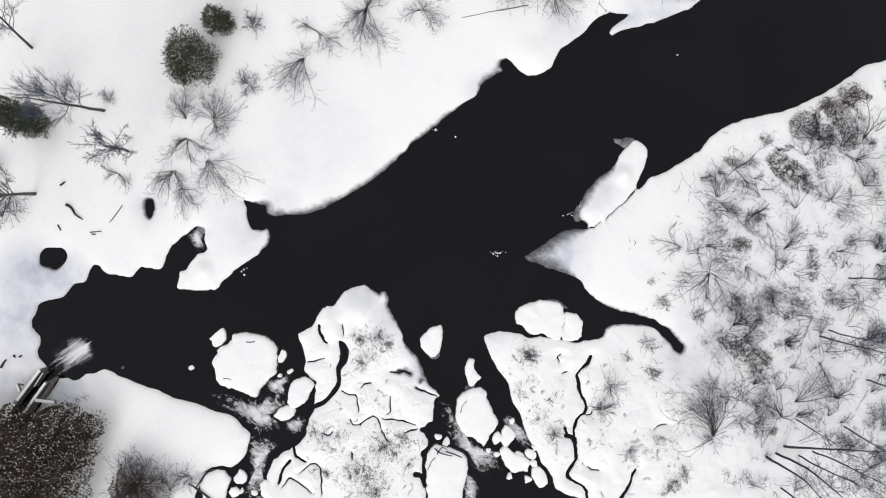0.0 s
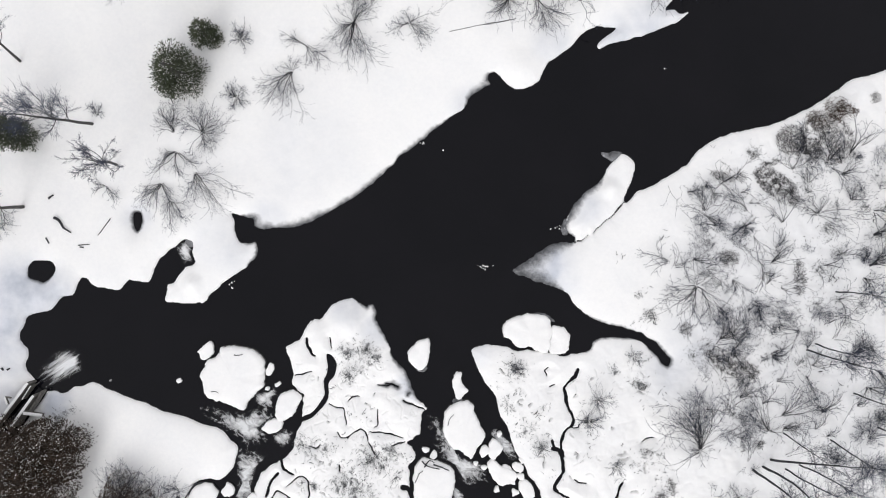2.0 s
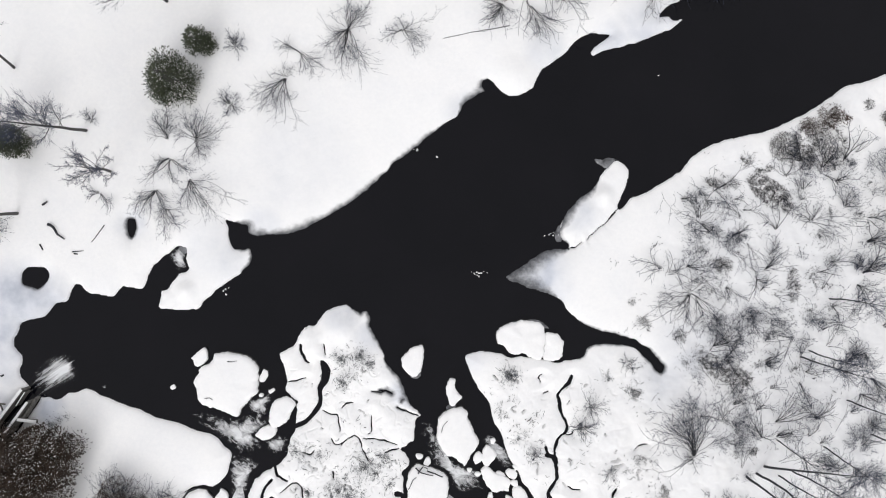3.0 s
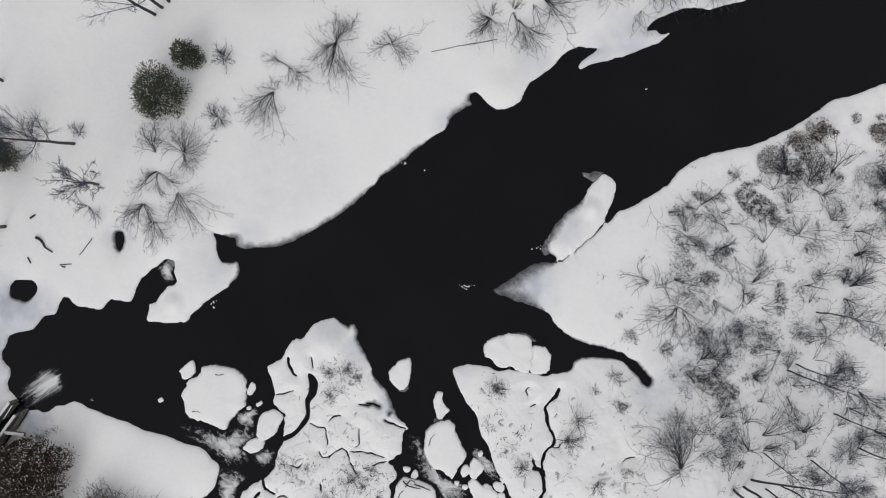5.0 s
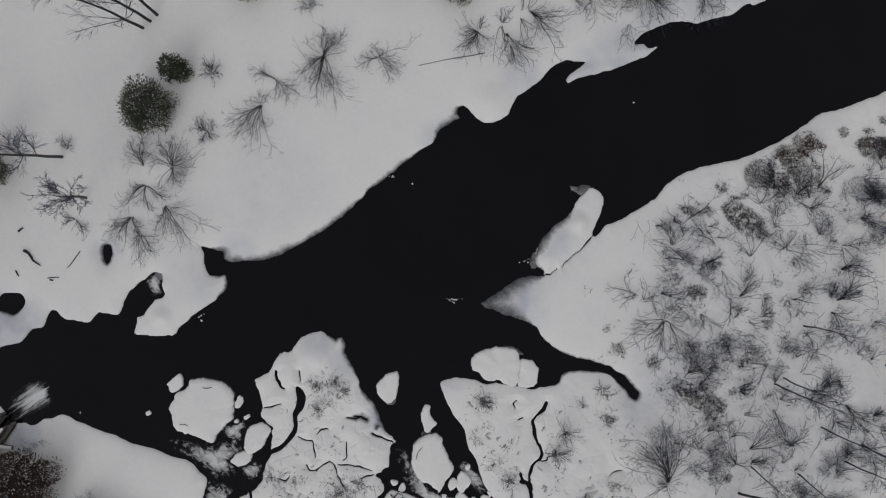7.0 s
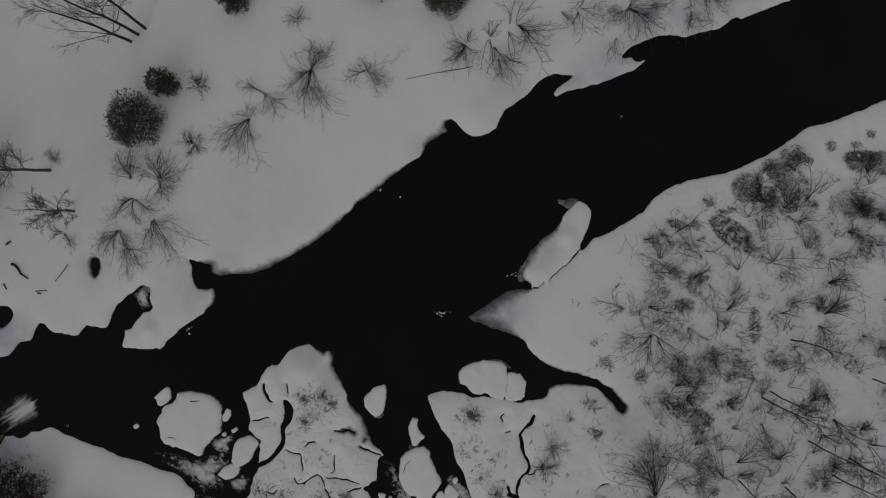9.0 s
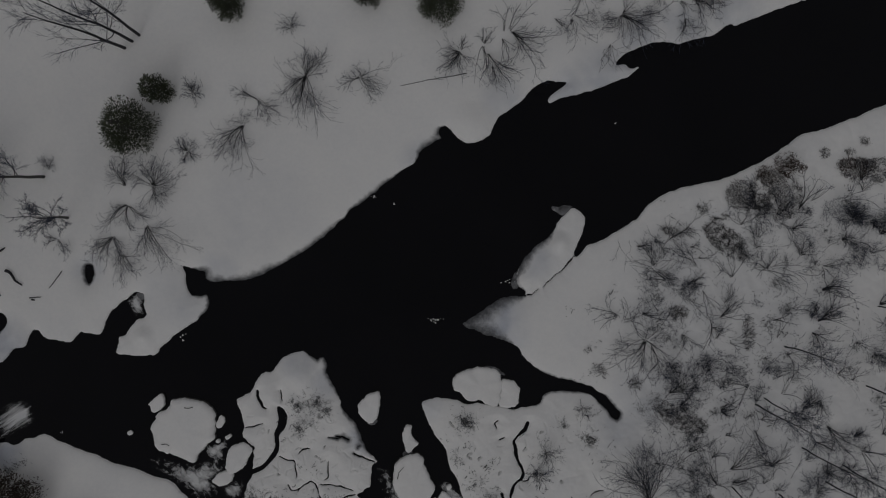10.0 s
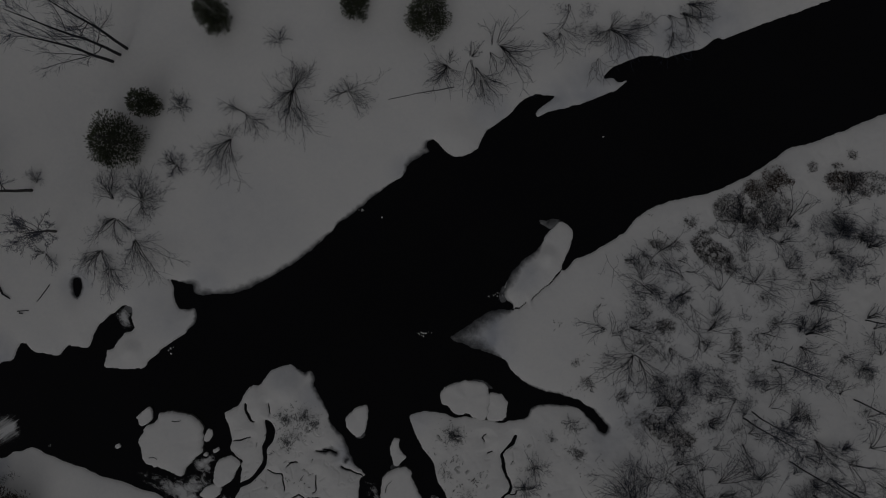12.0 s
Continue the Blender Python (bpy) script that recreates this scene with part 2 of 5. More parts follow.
SHORE_SOUTH = [(6.07, -6.27), (5.47, -5.99), (4.26, -5.83), (3.46, -5.91), (2.89, -6.19), (3.13, -6.99), (3.54, -7.8),
    (3.94, -8.6), (4.46, -9.2), (4.78, -9.81), (4.86, -10.61), (5.26, -11.41), (5.67, -12.22), (5.87, -13.02),
    (6.27, -13.83), (6.67, -14.43), (7.07, -15.23), (7.48, -15.63), (7.8, -16.24), (7.96, -16.84),
    (8.68, -17.36), (9.89, -17.8), (10.17, -18.65), (10.29, -46.58), (10.29, -343.99)]
BANK_EAST = SHORE_BUSHES + SHORE_POINT + SHORE_SOUTH

HEADLAND = [(-9.48, -12.02), (-9.12, -11.29), (-9.04, -10.01), (-9, -9.4), (-9.4, -9.2), (-9.81, -8.6), (-9.77, -8),
    (-9.89, -7.19), (-10.21, -6.39), (-10.21, -5.99), (-9.61, -5.67), (-9.12, -5.31), (-8.92, -4.78),
    (-8.68, -4.3), (-8.2, -4.06), (-7.72, -3.98), (-7.19, -3.26), (-6.59, -2.77), (-5.59, -2.57),
    (-4.98, -2.85), (-4.5, -3.09), (-4.06, -2.97), (-3.86, -3.38), (-3.78, -4.18), (-3.38, -4.98),
    (-2.89, -5.79), (-2.73, -6.39), (-2.41, -6.99), (-1.77, -7.6), (-1.45, -8.2), (-1.25, -9), (-0.76, -9.81),
    (-0.24, -10.41), (-0.64, -10.89), (-0.64, -12.02), (-1.17, -12.5), (-1.69, -12.78)]
HEADLAND_FOOT = [(-1.29, -13.22), (-1.04, -13.83), (-1.45, -14.43), (-1.41, -15.63), (-1.33, -16.44), (-1.21, -18.05),
    (-0.96, -46.58), (-13.83, -46.58), (-12.7, -18.05), (-12.46, -16.04), (-12.02, -15.03), (-11.21, -14.35),
    (-10.61, -14.03), (-10.21, -13.79), (-9.77, -13.14), (-9.57, -12.5)]
POND = [(-28.62, -0.36), (-28.29, 0.04), (-27.69, 0.12), (-27.01, 0.04), (-26.69, -0.44), (-26.89, -0.96),
    (-27.49, -1.41), (-27.97, -1.25), (-28.54, -1.09)]
SPRING_HOLE = [(-21.06, 3.5), (-20.62, 3.5), (-20.54, 2.85), (-20.82, 2.21), (-21.06, 2.69)]
CHANNEL = [(-9.28, -11.37), (-8.4, -11.01), (-7.6, -10.21), (-7.27, -9.61), (-7.23, -8.6), (-6.79, -8), (-6.67, -7.19),
    (-6.99, -6.63), (-7.35, -6.51), (-7.27, -7.4), (-7.35, -7.92), (-7.56, -8.4), (-7.52, -9.4),
    (-7.84, -10.01), (-8.44, -10.69), (-9.08, -10.97)]
FLUME_BED = [(-28.05, -8.4), (-27.25, -9.12), (-29.02, -11.7), (-30.3, -13.62), (-31.51, -12.82), (-30.14, -11.37)]

# narrow leads and splits in the snow: half width in metres, line
SPLITS = []


def split(half_width, line):
    SPLITS.append((half_width, line))


split(0.13, [(10.53, -7.6), (10.29, -8.08), (9.93, -8.4)])
split(0.1, [(10.05, -8.32), (9.57, -8.88), (9.73, -10.01), (10.09, -10.89), (10.13, -11.45), (9.48, -12.22),
    (9.32, -13.02)])
split(0.19, [(8.72, -13.22), (9.2, -13.42), (9.44, -13.83)])
split(0.15, [(9.32, -12.82), (9.4, -14.03), (9.48, -14.91), (9, -15.63), (8.84, -16.04), (9.08, -16.36)])
split(0.09, [(9.08, -16.36), (9.89, -16.76), (10.21, -17.16), (10.29, -17.72), (10.29, -19.65)])
split(0.1, [(8.68, -12.7), (8.8, -13.22)])
split(0.06, [(10.13, -11.74), (10.53, -11.74), (10.61, -11.49)])
split(0.1, [(13.75, -15.59), (13.42, -16.24), (13.22, -16.84)])
split(0.14, [(13.22, -16.84), (12.86, -17.44), (12.54, -18.05)])
split(0.09, [(-8.84, -5.39), (-8.76, -5.91), (-8.52, -6.39), (-8.16, -6.67)])
split(0.05, [(-7.15, -5.39), (-7.07, -6.07)])
split(0.06, [(-3.18, -8.64), (-2.65, -8.64), (-2.25, -8.88)])
split(0.07, [(-1.89, -9.77), (-1.37, -10.09), (-0.44, -10.45)])
split(0.06, [(-4.3, -12.1), (-3.58, -12.06), (-2.65, -12.26), (-1.93, -12.5)])
split(0.06, [(-5.91, -12.5), (-4.94, -11.82), (-4.5, -12.42), (-4.38, -12.74)])
split(0.045, [(-4.38, -12.82), (-3.94, -13.66)])
split(0.045, [(-7.19, -10.01), (-6.59, -10.33), (-6.15, -10.41), (-5.99, -11.53)])
split(0.05, [(-5.79, -9.85), (-5.51, -9.57), (-4.98, -9.48)])
split(0.06, [(-2.77, -13.06), (-1.77, -12.74)])
split(0.1, [(-10.61, -14.03), (-10.45, -14.63), (-10.13, -14.91), (-9.73, -15.07)])
split(0.12, [(-11.62, -16.68), (-11.45, -15.84), (-11.09, -15.31), (-10.81, -15.03)])
split(0.08, [(-11.41, -16.92), (-10.81, -16.28), (-10.01, -16.76), (-9.36, -17.36)])
split(0.06, [(-10.21, -15.88), (-9.2, -15.23), (-8.68, -15.71), (-8.6, -17.48)])
split(0.2, [(-1.97, -15.96), (-1.45, -16.12), (-1.29, -16.76)])
split(0.06, [(13.83, 4.46), (13.42, 3.86), (12.86, 3.26)])
split(0.03, [(12.86, 3.26), (12.2, 2.75), (11.6, 2.15)])
split(0.03, [(11.3, 2.0), (10.8, 1.6), (10.2, 1.5)])
split(0.05, [(-9.61, -8.04), (-9, -7.88), (-8.4, -7.72)])
split(0.04, [(-3.78, -10.41), (-3.7, -11.41), (-3.94, -11.7)])
split(0.05, [(-6.59, -12.02), (-6.27, -12.5), (-5.79, -12.34)])
split(0.05, [(-6.47, -14.43), (-6.43, -14.95)])
split(0.05, [(-3.7, -8.68), (-3.18, -8.8), (-2.73, -8.6)])
split(0.05, [(-8.6, -13.02), (-8.12, -13.22), (-7.8, -12.98)])
split(0.05, [(-17.04, -15.88), (-16.24, -15.51), (-15.43, -15.47), (-14.95, -15.79)])
split(0.04, [(8.28, -8), (8.08, -7.68), (8.4, -7.44)])
split(0.05, [(8.48, -8.8), (8.84, -8.68)])
split(0.05, [(15.03, -12.82), (15.35, -12.5), (15.92, -12.42)])
split(0.05, [(10.29, -15.43), (10.61, -15.67), (11.17, -15.71)])
# grey wet ice, blue-grey snow, shrub shade as colour: x, y, radius, strength
SLUSH_SHADE = [(-29.1, -2.37, 3.1, 0.62), (-29.9, -4.78, 2.7, 0.6), (-27.09, -2.29, 2.3, 0.5), (-30.3, -6.79, 2.2, 0.35), (-13.83, 0.44, 1.6, 0.28),
         (-15.43, 1.65, 2.0, 0.18), (8.08, 0.04, 2.3, 0.55), (9.08, -1.17, 1.6, 0.35), (-26.49, -10.01, 1.3, 0.6), (-30.3, -9.61, 1.8, 0.4),
         (-5.79, -3.18, 1.5, 0.25), (-3.78, -4.78, 1.3, 0.3), (11.09, 4.06, 1.6, 0.35), (15.79, 17.2, 2.4, 0.4), (3.46, -6.39, 1.2, 0.25),
         (16.72, -8, 2.2, 0.25), (-1.37, -8.8, 1.2, 0.35), (-11.41, 3.05, 1.6, 0.3), (-20.66, 3.26, 1.3, 0.3), (-9, 7.68, 4.5, 0.12),
         # greyer, bluer snow along the north shore
         (13.4, 16.0, 1.8, 0.4), (16.2, 17.3, 2.2, 0.45), (18.5, 19.6, 2.0, 0.35), (21.5, 20.4, 2.2, 0.35), (25, 21.6, 2.2, 0.3), (8.6, 15.6, 1.6, 0.3),
         # the two widest circles paint the shrubs' blue-grey shade onto the snow
         (18.6, -5.5, 2.5, 0.25), (24, 1, 8.0, 0.1), (27, -10, 9.0, 0.1), (3.0, 11.2, 1.6, 0.3)]
# shores where the ice thins out slowly: x, y, radius, width of the fading
FADING = [(6.27, -0.48, 2.4, 1.6), (7.88, 0.84, 1.7, 1.3), (-12.14, 2.77, 1.0, 0.8), (-9, 2.77, 2.0, 0.7), (-4.98, 5.06, 2.5, 0.5), (-0.56, 8.68, 2.0, 0.4), (12.7, -4.78, 2.0, 0.25), (10.09, 3.86, 1.0, 0.8), (11.2, 5.1, 1.1, 0.6),
          (3.46, 12.3, 1.2, 0.6), (-20.86, 2.85, 1.0, 0.35), (-3.78, -3.98, 1.6, 0.4), (-1.77, -8, 1.6, 0.4), (16.52, -6.79, 1.4, 0.3),
          (9.89, 3.26, 1.2, 0.4), (-27.69, -1.17, 0.9, 0.3), (-12.62, 0.84, 0.9, 0.3)]


# ---------------------------------------------------------------- ground: one sheet with the river bed in it
def spaced(inner, outer, fine, coarse, far):
    """Grid lines: fine in the middle stretch, coarser around it, growing out to the horizon."""
    mid = np.arange(inner[0], inner[1], fine)
    low = np.arange(outer[0], inner[0], coarse)
    high = np.arange(inner[1], outer[1], coarse)
    grow = np.cumsum(coarse * 1.35 ** np.arange(1, 60))
    grow = grow[grow < far]
    return np.concatenate([(outer[0] - grow)[::-1], low, mid, high, outer[1] + grow])


GX = spaced((-14, 13), (-35, 40), 0.055, 0.095, 2500)
GY = spaced((-18.2, -5), (-20, 26), 0.055, 0.095, 2500)
XX, YY = np.meshgrid(GX, GY)
REACH = 2.5


def near(field, ax, ay, bx, by, reach, less=0.0):
    """Lower the field to the distance from one short stretch of line."""
    i0, i1 = np.searchsorted(GX, (min(ax, bx) - reach, max(ax, bx) + reach))
    j0, j1 = np.searchsorted(GY, (min(ay, by) - reach, max(ay, by) + reach))
    if i0 >= i1 or j0 >= j1:
        return
    x, y = XX[j0:j1, i0:i1], YY[j0:j1, i0:i1]
    dx, dy = bx - ax, by - ay
    t = np.clip(((x - ax) * dx + (y - ay) * dy) / (dx * dx + dy * dy + 1e-9), 0, 1)
    d = np.hypot(x - ax - t * dx, y - ay - t * dy) - less
    field[j0:j1, i0:i1] = np.minimum(field[j0:j1, i0:i1], d)


def inside_distance(outline):
    """Distance to the outline, above zero inside it."""
    d = np.full(XX.shape, REACH)
    ring = np.vstack([outline, outline[:1]])
    for (ax, ay), (bx, by) in zip(ring[:-1], ring[1:]):
        near(d, ax, ay, bx, by, REACH)
    inside = np.zeros(XX.shape, bool)
    ya, yb = ring[:-1, 1], ring[1:, 1]
    for j, y in enumerate(GY):
        k = np.nonzero((ya > y) != (yb > y))[0]
        if len(k):
            xs = np.sort(ring[k, 0] + (y - ya[k]) / (yb[k] - ya[k]) * (ring[k + 1, 0] - ring[k, 0]))
            inside[j] = np.searchsorted(xs, GX) % 2 == 1
    return np.where(inside, d, -d)


def split_distance(points, half):
    """Distance from a split in the snow that narrows and widens along its way."""
    d = np.full(XX.shape, REACH)
    n = len(points) - 1
    for k in range(n):
        (ax, ay), (bx, by) = points[k], points[k + 1]
        f = (k + 0.5) / n
        slim = 0.022 + (half if half > 0.085 else half * 0.55) * 0.8 * min(1.0, 4 * f * (1 - f) + (0.6 if half > 0.085 else 0.1)) * (0.8 + 0.7 * noise.noise((ax * 1.9, ay * 1.9, 2.0)))
        near(d, ax, ay, bx, by, REACH, max(slim, 0.028))
    return d


def smooth_noise(scale, seed, octaves=3):
    """Rolling value noise on the grid."""
    rng = np.random.default_rng(seed)
    total = np.zeros(XX.shape)
    for o in range(octaves):
        f = scale * 2**o
        table = rng.random((256, 256))
        turn = 0.6 + seed * 1.3 + o * 1.1
        u, v = (XX * math.cos(turn) + YY * math.sin(turn)) * f + 40, (YY * math.cos(turn) - XX * math.sin(turn)) * f + 40
        iu, iv = np.floor(u).astype(int), np.floor(v).astype(int)
        fu, fv = u - iu, v - iv
        fu, fv = fu * fu * (3 - 2 * fu), fv * fv * (3 - 2 * fv)
        g = lambda a, b: table[b % 256, a % 256]
        total += ((g(iu, iv) * (1 - fu) + g(iu + 1, iv) * fu) * (1 - fv) + (g(iu, iv + 1) * (1 - fu) + g(iu + 1, iv + 1) * fu) * fv - 0.5) / 2**o
    return total


LAND = inside_distance(spline(BANK_WEST, rough=0.08, seed=1))
LAND = np.maximum(LAND, inside_distance(spline(BANK_EAST, rough=0.09, seed=2)))
LAND = np.maximum(LAND, inside_distance(spline(HEADLAND + HEADLAND_FOOT, rough=0.13, seed=3)))
for hole_outline in (POND, SPRING_HOLE, CHANNEL, FLUME_BED):
    LAND = np.minimum(LAND, -inside_distance(spline(hole_outline, rough=0.03, seed=4)))
for half, line in SPLITS:
    LAND = np.minimum(LAND, split_distance(spline(line, 0.1, False, 0.09, 5), half))

WIDE = np.full(XX.shape, 0.03)
for x, y, r, w in FADING:
    WIDE = np.maximum(WIDE, w * np.clip(1.6 - np.hypot(XX - x, YY - y) / r, 0, 1))
WET_SHADE = np.zeros(XX.shape)
for x, y, r, s in SLUSH_SHADE:
    f = np.clip(1.3 - np.hypot(XX - x, YY - y) / r, 0, 1)
    WET_SHADE = np.maximum(WET_SHADE, min(1.0, 1.5 * s) * f * f * (3 - 2 * f))
WET_SHADE *= np.clip(1 + 0.6 * smooth_noise(0.9, 8), 0.5, 1.4)

# lumpy snow over stones on the headland and among the bushes, smooth drifts elsewhere
lumpy = np.clip(1.4 - np.hypot((XX + 5) / 8, (YY + 12) / 8), 0, 1) + np.clip(np.clip((XX - 2) / 4, 0, 1) * np.clip((-5 - YY) / 3, 0, 1) + np.clip((XX - 17) / 5, 0, 1), 0, 1)
lumpy = np.clip(lumpy, 0, 1)
pillow = np.abs(smooth_noise(0.55, 11, 2)) * 1.1 + np.abs(smooth_noise(1.5, 12, 2)) * 0.4
low_lip = 1 - np.exp(-np.maximum(LAND, 0) / (0.015 + 0.3 * np.minimum(WIDE, 1)))
rise = 0.2 * low_lip + 0.8 * (1 - np.exp(-np.maximum(LAND, 0) / (0.55 + 0.3 * np.minimum(WIDE, 1))))
top = 0.36 + 0.22 * smooth_noise(0.09, 13) + lumpy * 0.2 * (pillow - 0.05) + 0.03 * smooth_noise(0.8, 14)
ZZ = np.where(LAND > 0, np.maximum(top, 0.12) * rise, np.maximum(LAND * 6.0, -1.0))
MOUNDS = [(6.39, 13.7, 1.9, 0.22), (-16.84, -1.57, 1.0, 0.3), (12.7, 5.26, 1.0, 0.3), (-7.4, -5.59, 1.3, 0.2), (-5.79, -4.18, 1.6, 0.25)]
for x, y, r, h in MOUNDS:
    f = np.clip(1 - np.hypot(XX - x, YY - y) / r, 0, 1)
    ZZ = ZZ + np.where(LAND > 0, h * f * f * (3 - 2 * f), 0) * np.clip(rise * 1.5, 0, 1)
# curled lips between the lumps of snow on the headland and the near bank
lip_rng = random.Random(23)
CURLS = np.full(XX.shape, REACH)
for k in range(150):
    x, y = (lip_rng.uniform(-10, -1), lip_rng.uniform(-17.5, -7)) if k < 120 else (lip_rng.uniform(4, 17), lip_rng.uniform(-17.5, -6.5))
    turn, bend, stride = lip_rng.uniform(0, 6.28), lip_rng.gauss(0, 0.5), lip_rng.uniform(0.06, 0.17)
    for step in range(5):
        bx, by = x + stride * math.cos(turn), y + stride * math.sin(turn)
        near(CURLS, x, y, bx, by, 0.3)
        x, y, turn = bx, by, turn + bend + lip_rng.gauss(0, 0.25)
CRACKS = np.full(XX.shape, REACH)
for k in range(90):
    x, y = (lip_rng.uniform(-9.5, -1.5), lip_rng.uniform(-17.5, -6.5)) if k < 55 else (lip_rng.uniform(4, 16), lip_rng.uniform(-17.5, -7.5))
    turn, bend, stride = lip_rng.uniform(0, 6.28), lip_rng.gauss(0, 0.35), lip_rng.uniform(0.05, 0.2)
    for step in range(lip_rng.choice((2, 3, 4, 6))):
        bx, by = x + stride * math.cos(turn), y + stride * math.sin(turn)
        near(CRACKS, x, y, bx, by, 0.3, lip_rng.uniform(0.015, 0.04))
        x, y, turn = bx, by, turn + bend + lip_rng.choice((0, 0, 0, 0.9, -0.9))
ZZ = np.where(LAND > 0.1, np.minimum(ZZ, 0.1 + np.maximum(CRACKS, 0) * 6), ZZ)
ZZ = ZZ - np.where(LAND > 0.1, 0.06 * np.exp(-(CURLS / 0.04) ** 2), 0)
# land rises gently far away
far_off = np.maximum(np.hypot(XX, YY) - 60, 0)
ZZ = ZZ + np.where(LAND > 0, far_off * 0.01, 0)

ny, nx = XX.shape
verts = np.stack([XX.ravel(), YY.ravel(), ZZ.ravel()], 1)
ij = np.arange(ny * nx).reshape(ny, nx)
quads = np.stack([ij[:-1, :-1].ravel(), ij[:-1, 1:].ravel(), ij[1:, 1:].ravel(), ij[1:, :-1].ravel()], 1)
me = bpy.data.meshes.new("ground")
me.vertices.add(len(verts))
me.vertices.foreach_set("co", verts.ravel())
me.loops.add(quads.size)
me.loops.foreach_set("vertex_index", quads.ravel().astype(np.int32))
me.polygons.add(len(quads))
me.polygons.foreach_set("loop_start", (np.arange(len(quads)) * 4).astype(np.int32))
me.polygons.foreach_set("use_smooth", np.ones(len(quads), bool))
me.update(calc_edges=True)
torn = 0.1 + 0.75 * np.minimum(WIDE, 1.6)
for key, values in (("shore", np.minimum(LAND, CRACKS) + 0.03 - 0.5 * torn), ("ragged", torn), ("fading", WIDE), ("slush_shade", WET_SHADE)):
    me.attributes.new(key, "FLOAT", "POINT").data.foreach_set("value", values.ravel().astype(np.float32))
me.materials.append(SNOW)
ground = tagged(new("ground", me), "deep white snow over low river banks with grey ice edges", "ground", kind="structure")

bm = bmesh.new()
bmesh.ops.create_grid(bm, x_segments=40, y_segments=40, size=2500)
me = bpy.data.meshes.new("water")
bm.to_mesh(me)
bm.free()
me.materials.append(WATER)
water = tagged(new("water", me), "still near-black river water between snowy banks", "water", kind="structure")


def ground_z(x, y):
    j = min(max(int(np.searchsorted(GY, y)), 0), ny - 1)
    i = min(max(int(np.searchsorted(GX, x)), 0), nx - 1)
    return float(ZZ[j, i])


# ---------------------------------------------------------------- snow-capped stones in the water
def domed(outline, levels, seed, lump=0.05):
    """A low mound on a given outline. levels: (share of the way out from the middle, height)."""
    ring = np.array(outline)
    mid = ring.mean(0)
    n = len(ring)
    v, f = [], []
    for share, z in levels:
        for p in ring:
            q = mid + (p - mid) * share
            h = z + (lump * noise.noise((q[0] * 1.3, q[1] * 1.3, seed)) * 2 if z > 0.1 else 0)
            v.append((q[0] - mid[0], q[1] - mid[1], h))
    for k in range(len(levels) - 1):
        for i in range(n):
            a, b = k * n + i, k * n + (i + 1) % n
            f.append((a, b, b + n, a + n))
    v.append((0, 0, levels[-1][1] + 0.02))
    for i in range(n):
        f.append(((len(levels) - 1) * n + i, (len(levels) - 1) * n + (i + 1) % n, len(v) - 1))
    return v, f, mid


def snowy_stone(outline, height, seed, label):
    line = spline(outline, 0.08, True, 0.13, seed)
    thing = tagged(new("snow_capped_stone"), label, "stone", "snow-capped stones in the river")
    v, f, mid = domed(line, [(1.0, -0.5), (1.02, 0.0), (0.97, height * 0.25), (0.6, height * 0.35)], seed)
    thing.location = (mid[0], mid[1], 0)
    part("rock", mesh_of("rock", v, f, ROCK), thing, "wet dark rock at the waterline")
    v, f, mid = domed(line, [(0.96, height * 0.1), (1.0, height * 0.35), (0.985, height * 0.7), (0.95, height * 0.92),
                             (0.8, height), (0.4, height * 1.06)], seed + 50, 0.05)
    part("snow_cap", mesh_of("snow_cap", v, f, CAP_SNOW), thing)
    return thing


STONES = []


def stone(height, outline, label):
    STONES.append((height, outline, label))


stone(0.3, [(-16.52, -6.31), (-16.04, -5.83), (-15.63, -5.63), (-15.31, -5.99), (-15.35, -6.51), (-15.84, -6.91),
    (-16.16, -6.79)], "small angular stone under a flat snow cap")
stone(0.45, [(-14.83, -5.99), (-13.83, -5.83), (-13.02, -5.99), (-12.22, -6.39), (-11.74, -6.87), (-11.7, -7.8),
    (-11.82, -8.6), (-12.22, -9.2), (-12.82, -9.81), (-13.22, -10.41), (-13.62, -10.33), (-14.43, -10.01),
    (-15.43, -9.69), (-15.92, -9.28), (-16.16, -8.4), (-16.32, -8), (-15.92, -7.4), (-15.92, -6.99),
    (-15.23, -6.67), (-14.95, -6.39)], "broad rounded stone under thick smooth snow")
stone(0.22, [(-11.53, -7.4), (-11.33, -7.07), (-11.09, -7.23), (-11.17, -7.72), (-11.45, -8.04), (-11.66, -7.8)], "little stone with a cap of snow")
stone(0.2, [(-11.09, -8.64), (-10.73, -8.4), (-10.57, -8.6), (-10.85, -8.84)], "little stone with a cap of snow")
stone(0.35, [(-10.53, -9.28), (-10.01, -9.08), (-9.61, -9.12), (-9.08, -9.48), (-9.32, -10.01), (-9.61, -10.61),
    (-10.13, -11.13), (-10.61, -11.29), (-10.93, -10.73), (-10.93, -10.01)], "oblong stone under snow beside the rapids")
stone(0.3, [(-11.9, -11.82), (-11.62, -11.29), (-11.21, -11.13), (-10.61, -11.01), (-10.45, -11.41), (-10.69, -11.9),
    (-11.21, -12.1), (-11.74, -11.94)], "low stone under snow beside the rapids")
stone(0.15, [(-18.09, -8.4), (-17.8, -8.28), (-17.56, -8.4), (-17.84, -8.6)], "small lone stone with a cap of snow")
stone(0.35, [(-1.57, -6.51), (-1.17, -5.79), (-0.56, -5.47), (-0.04, -5.39), (-0.04, -6.19), (-0.16, -6.99),
    (-0.36, -7.44), (-0.76, -7.6), (-1.29, -7.27)], "tapered stone under a smooth snow cap")
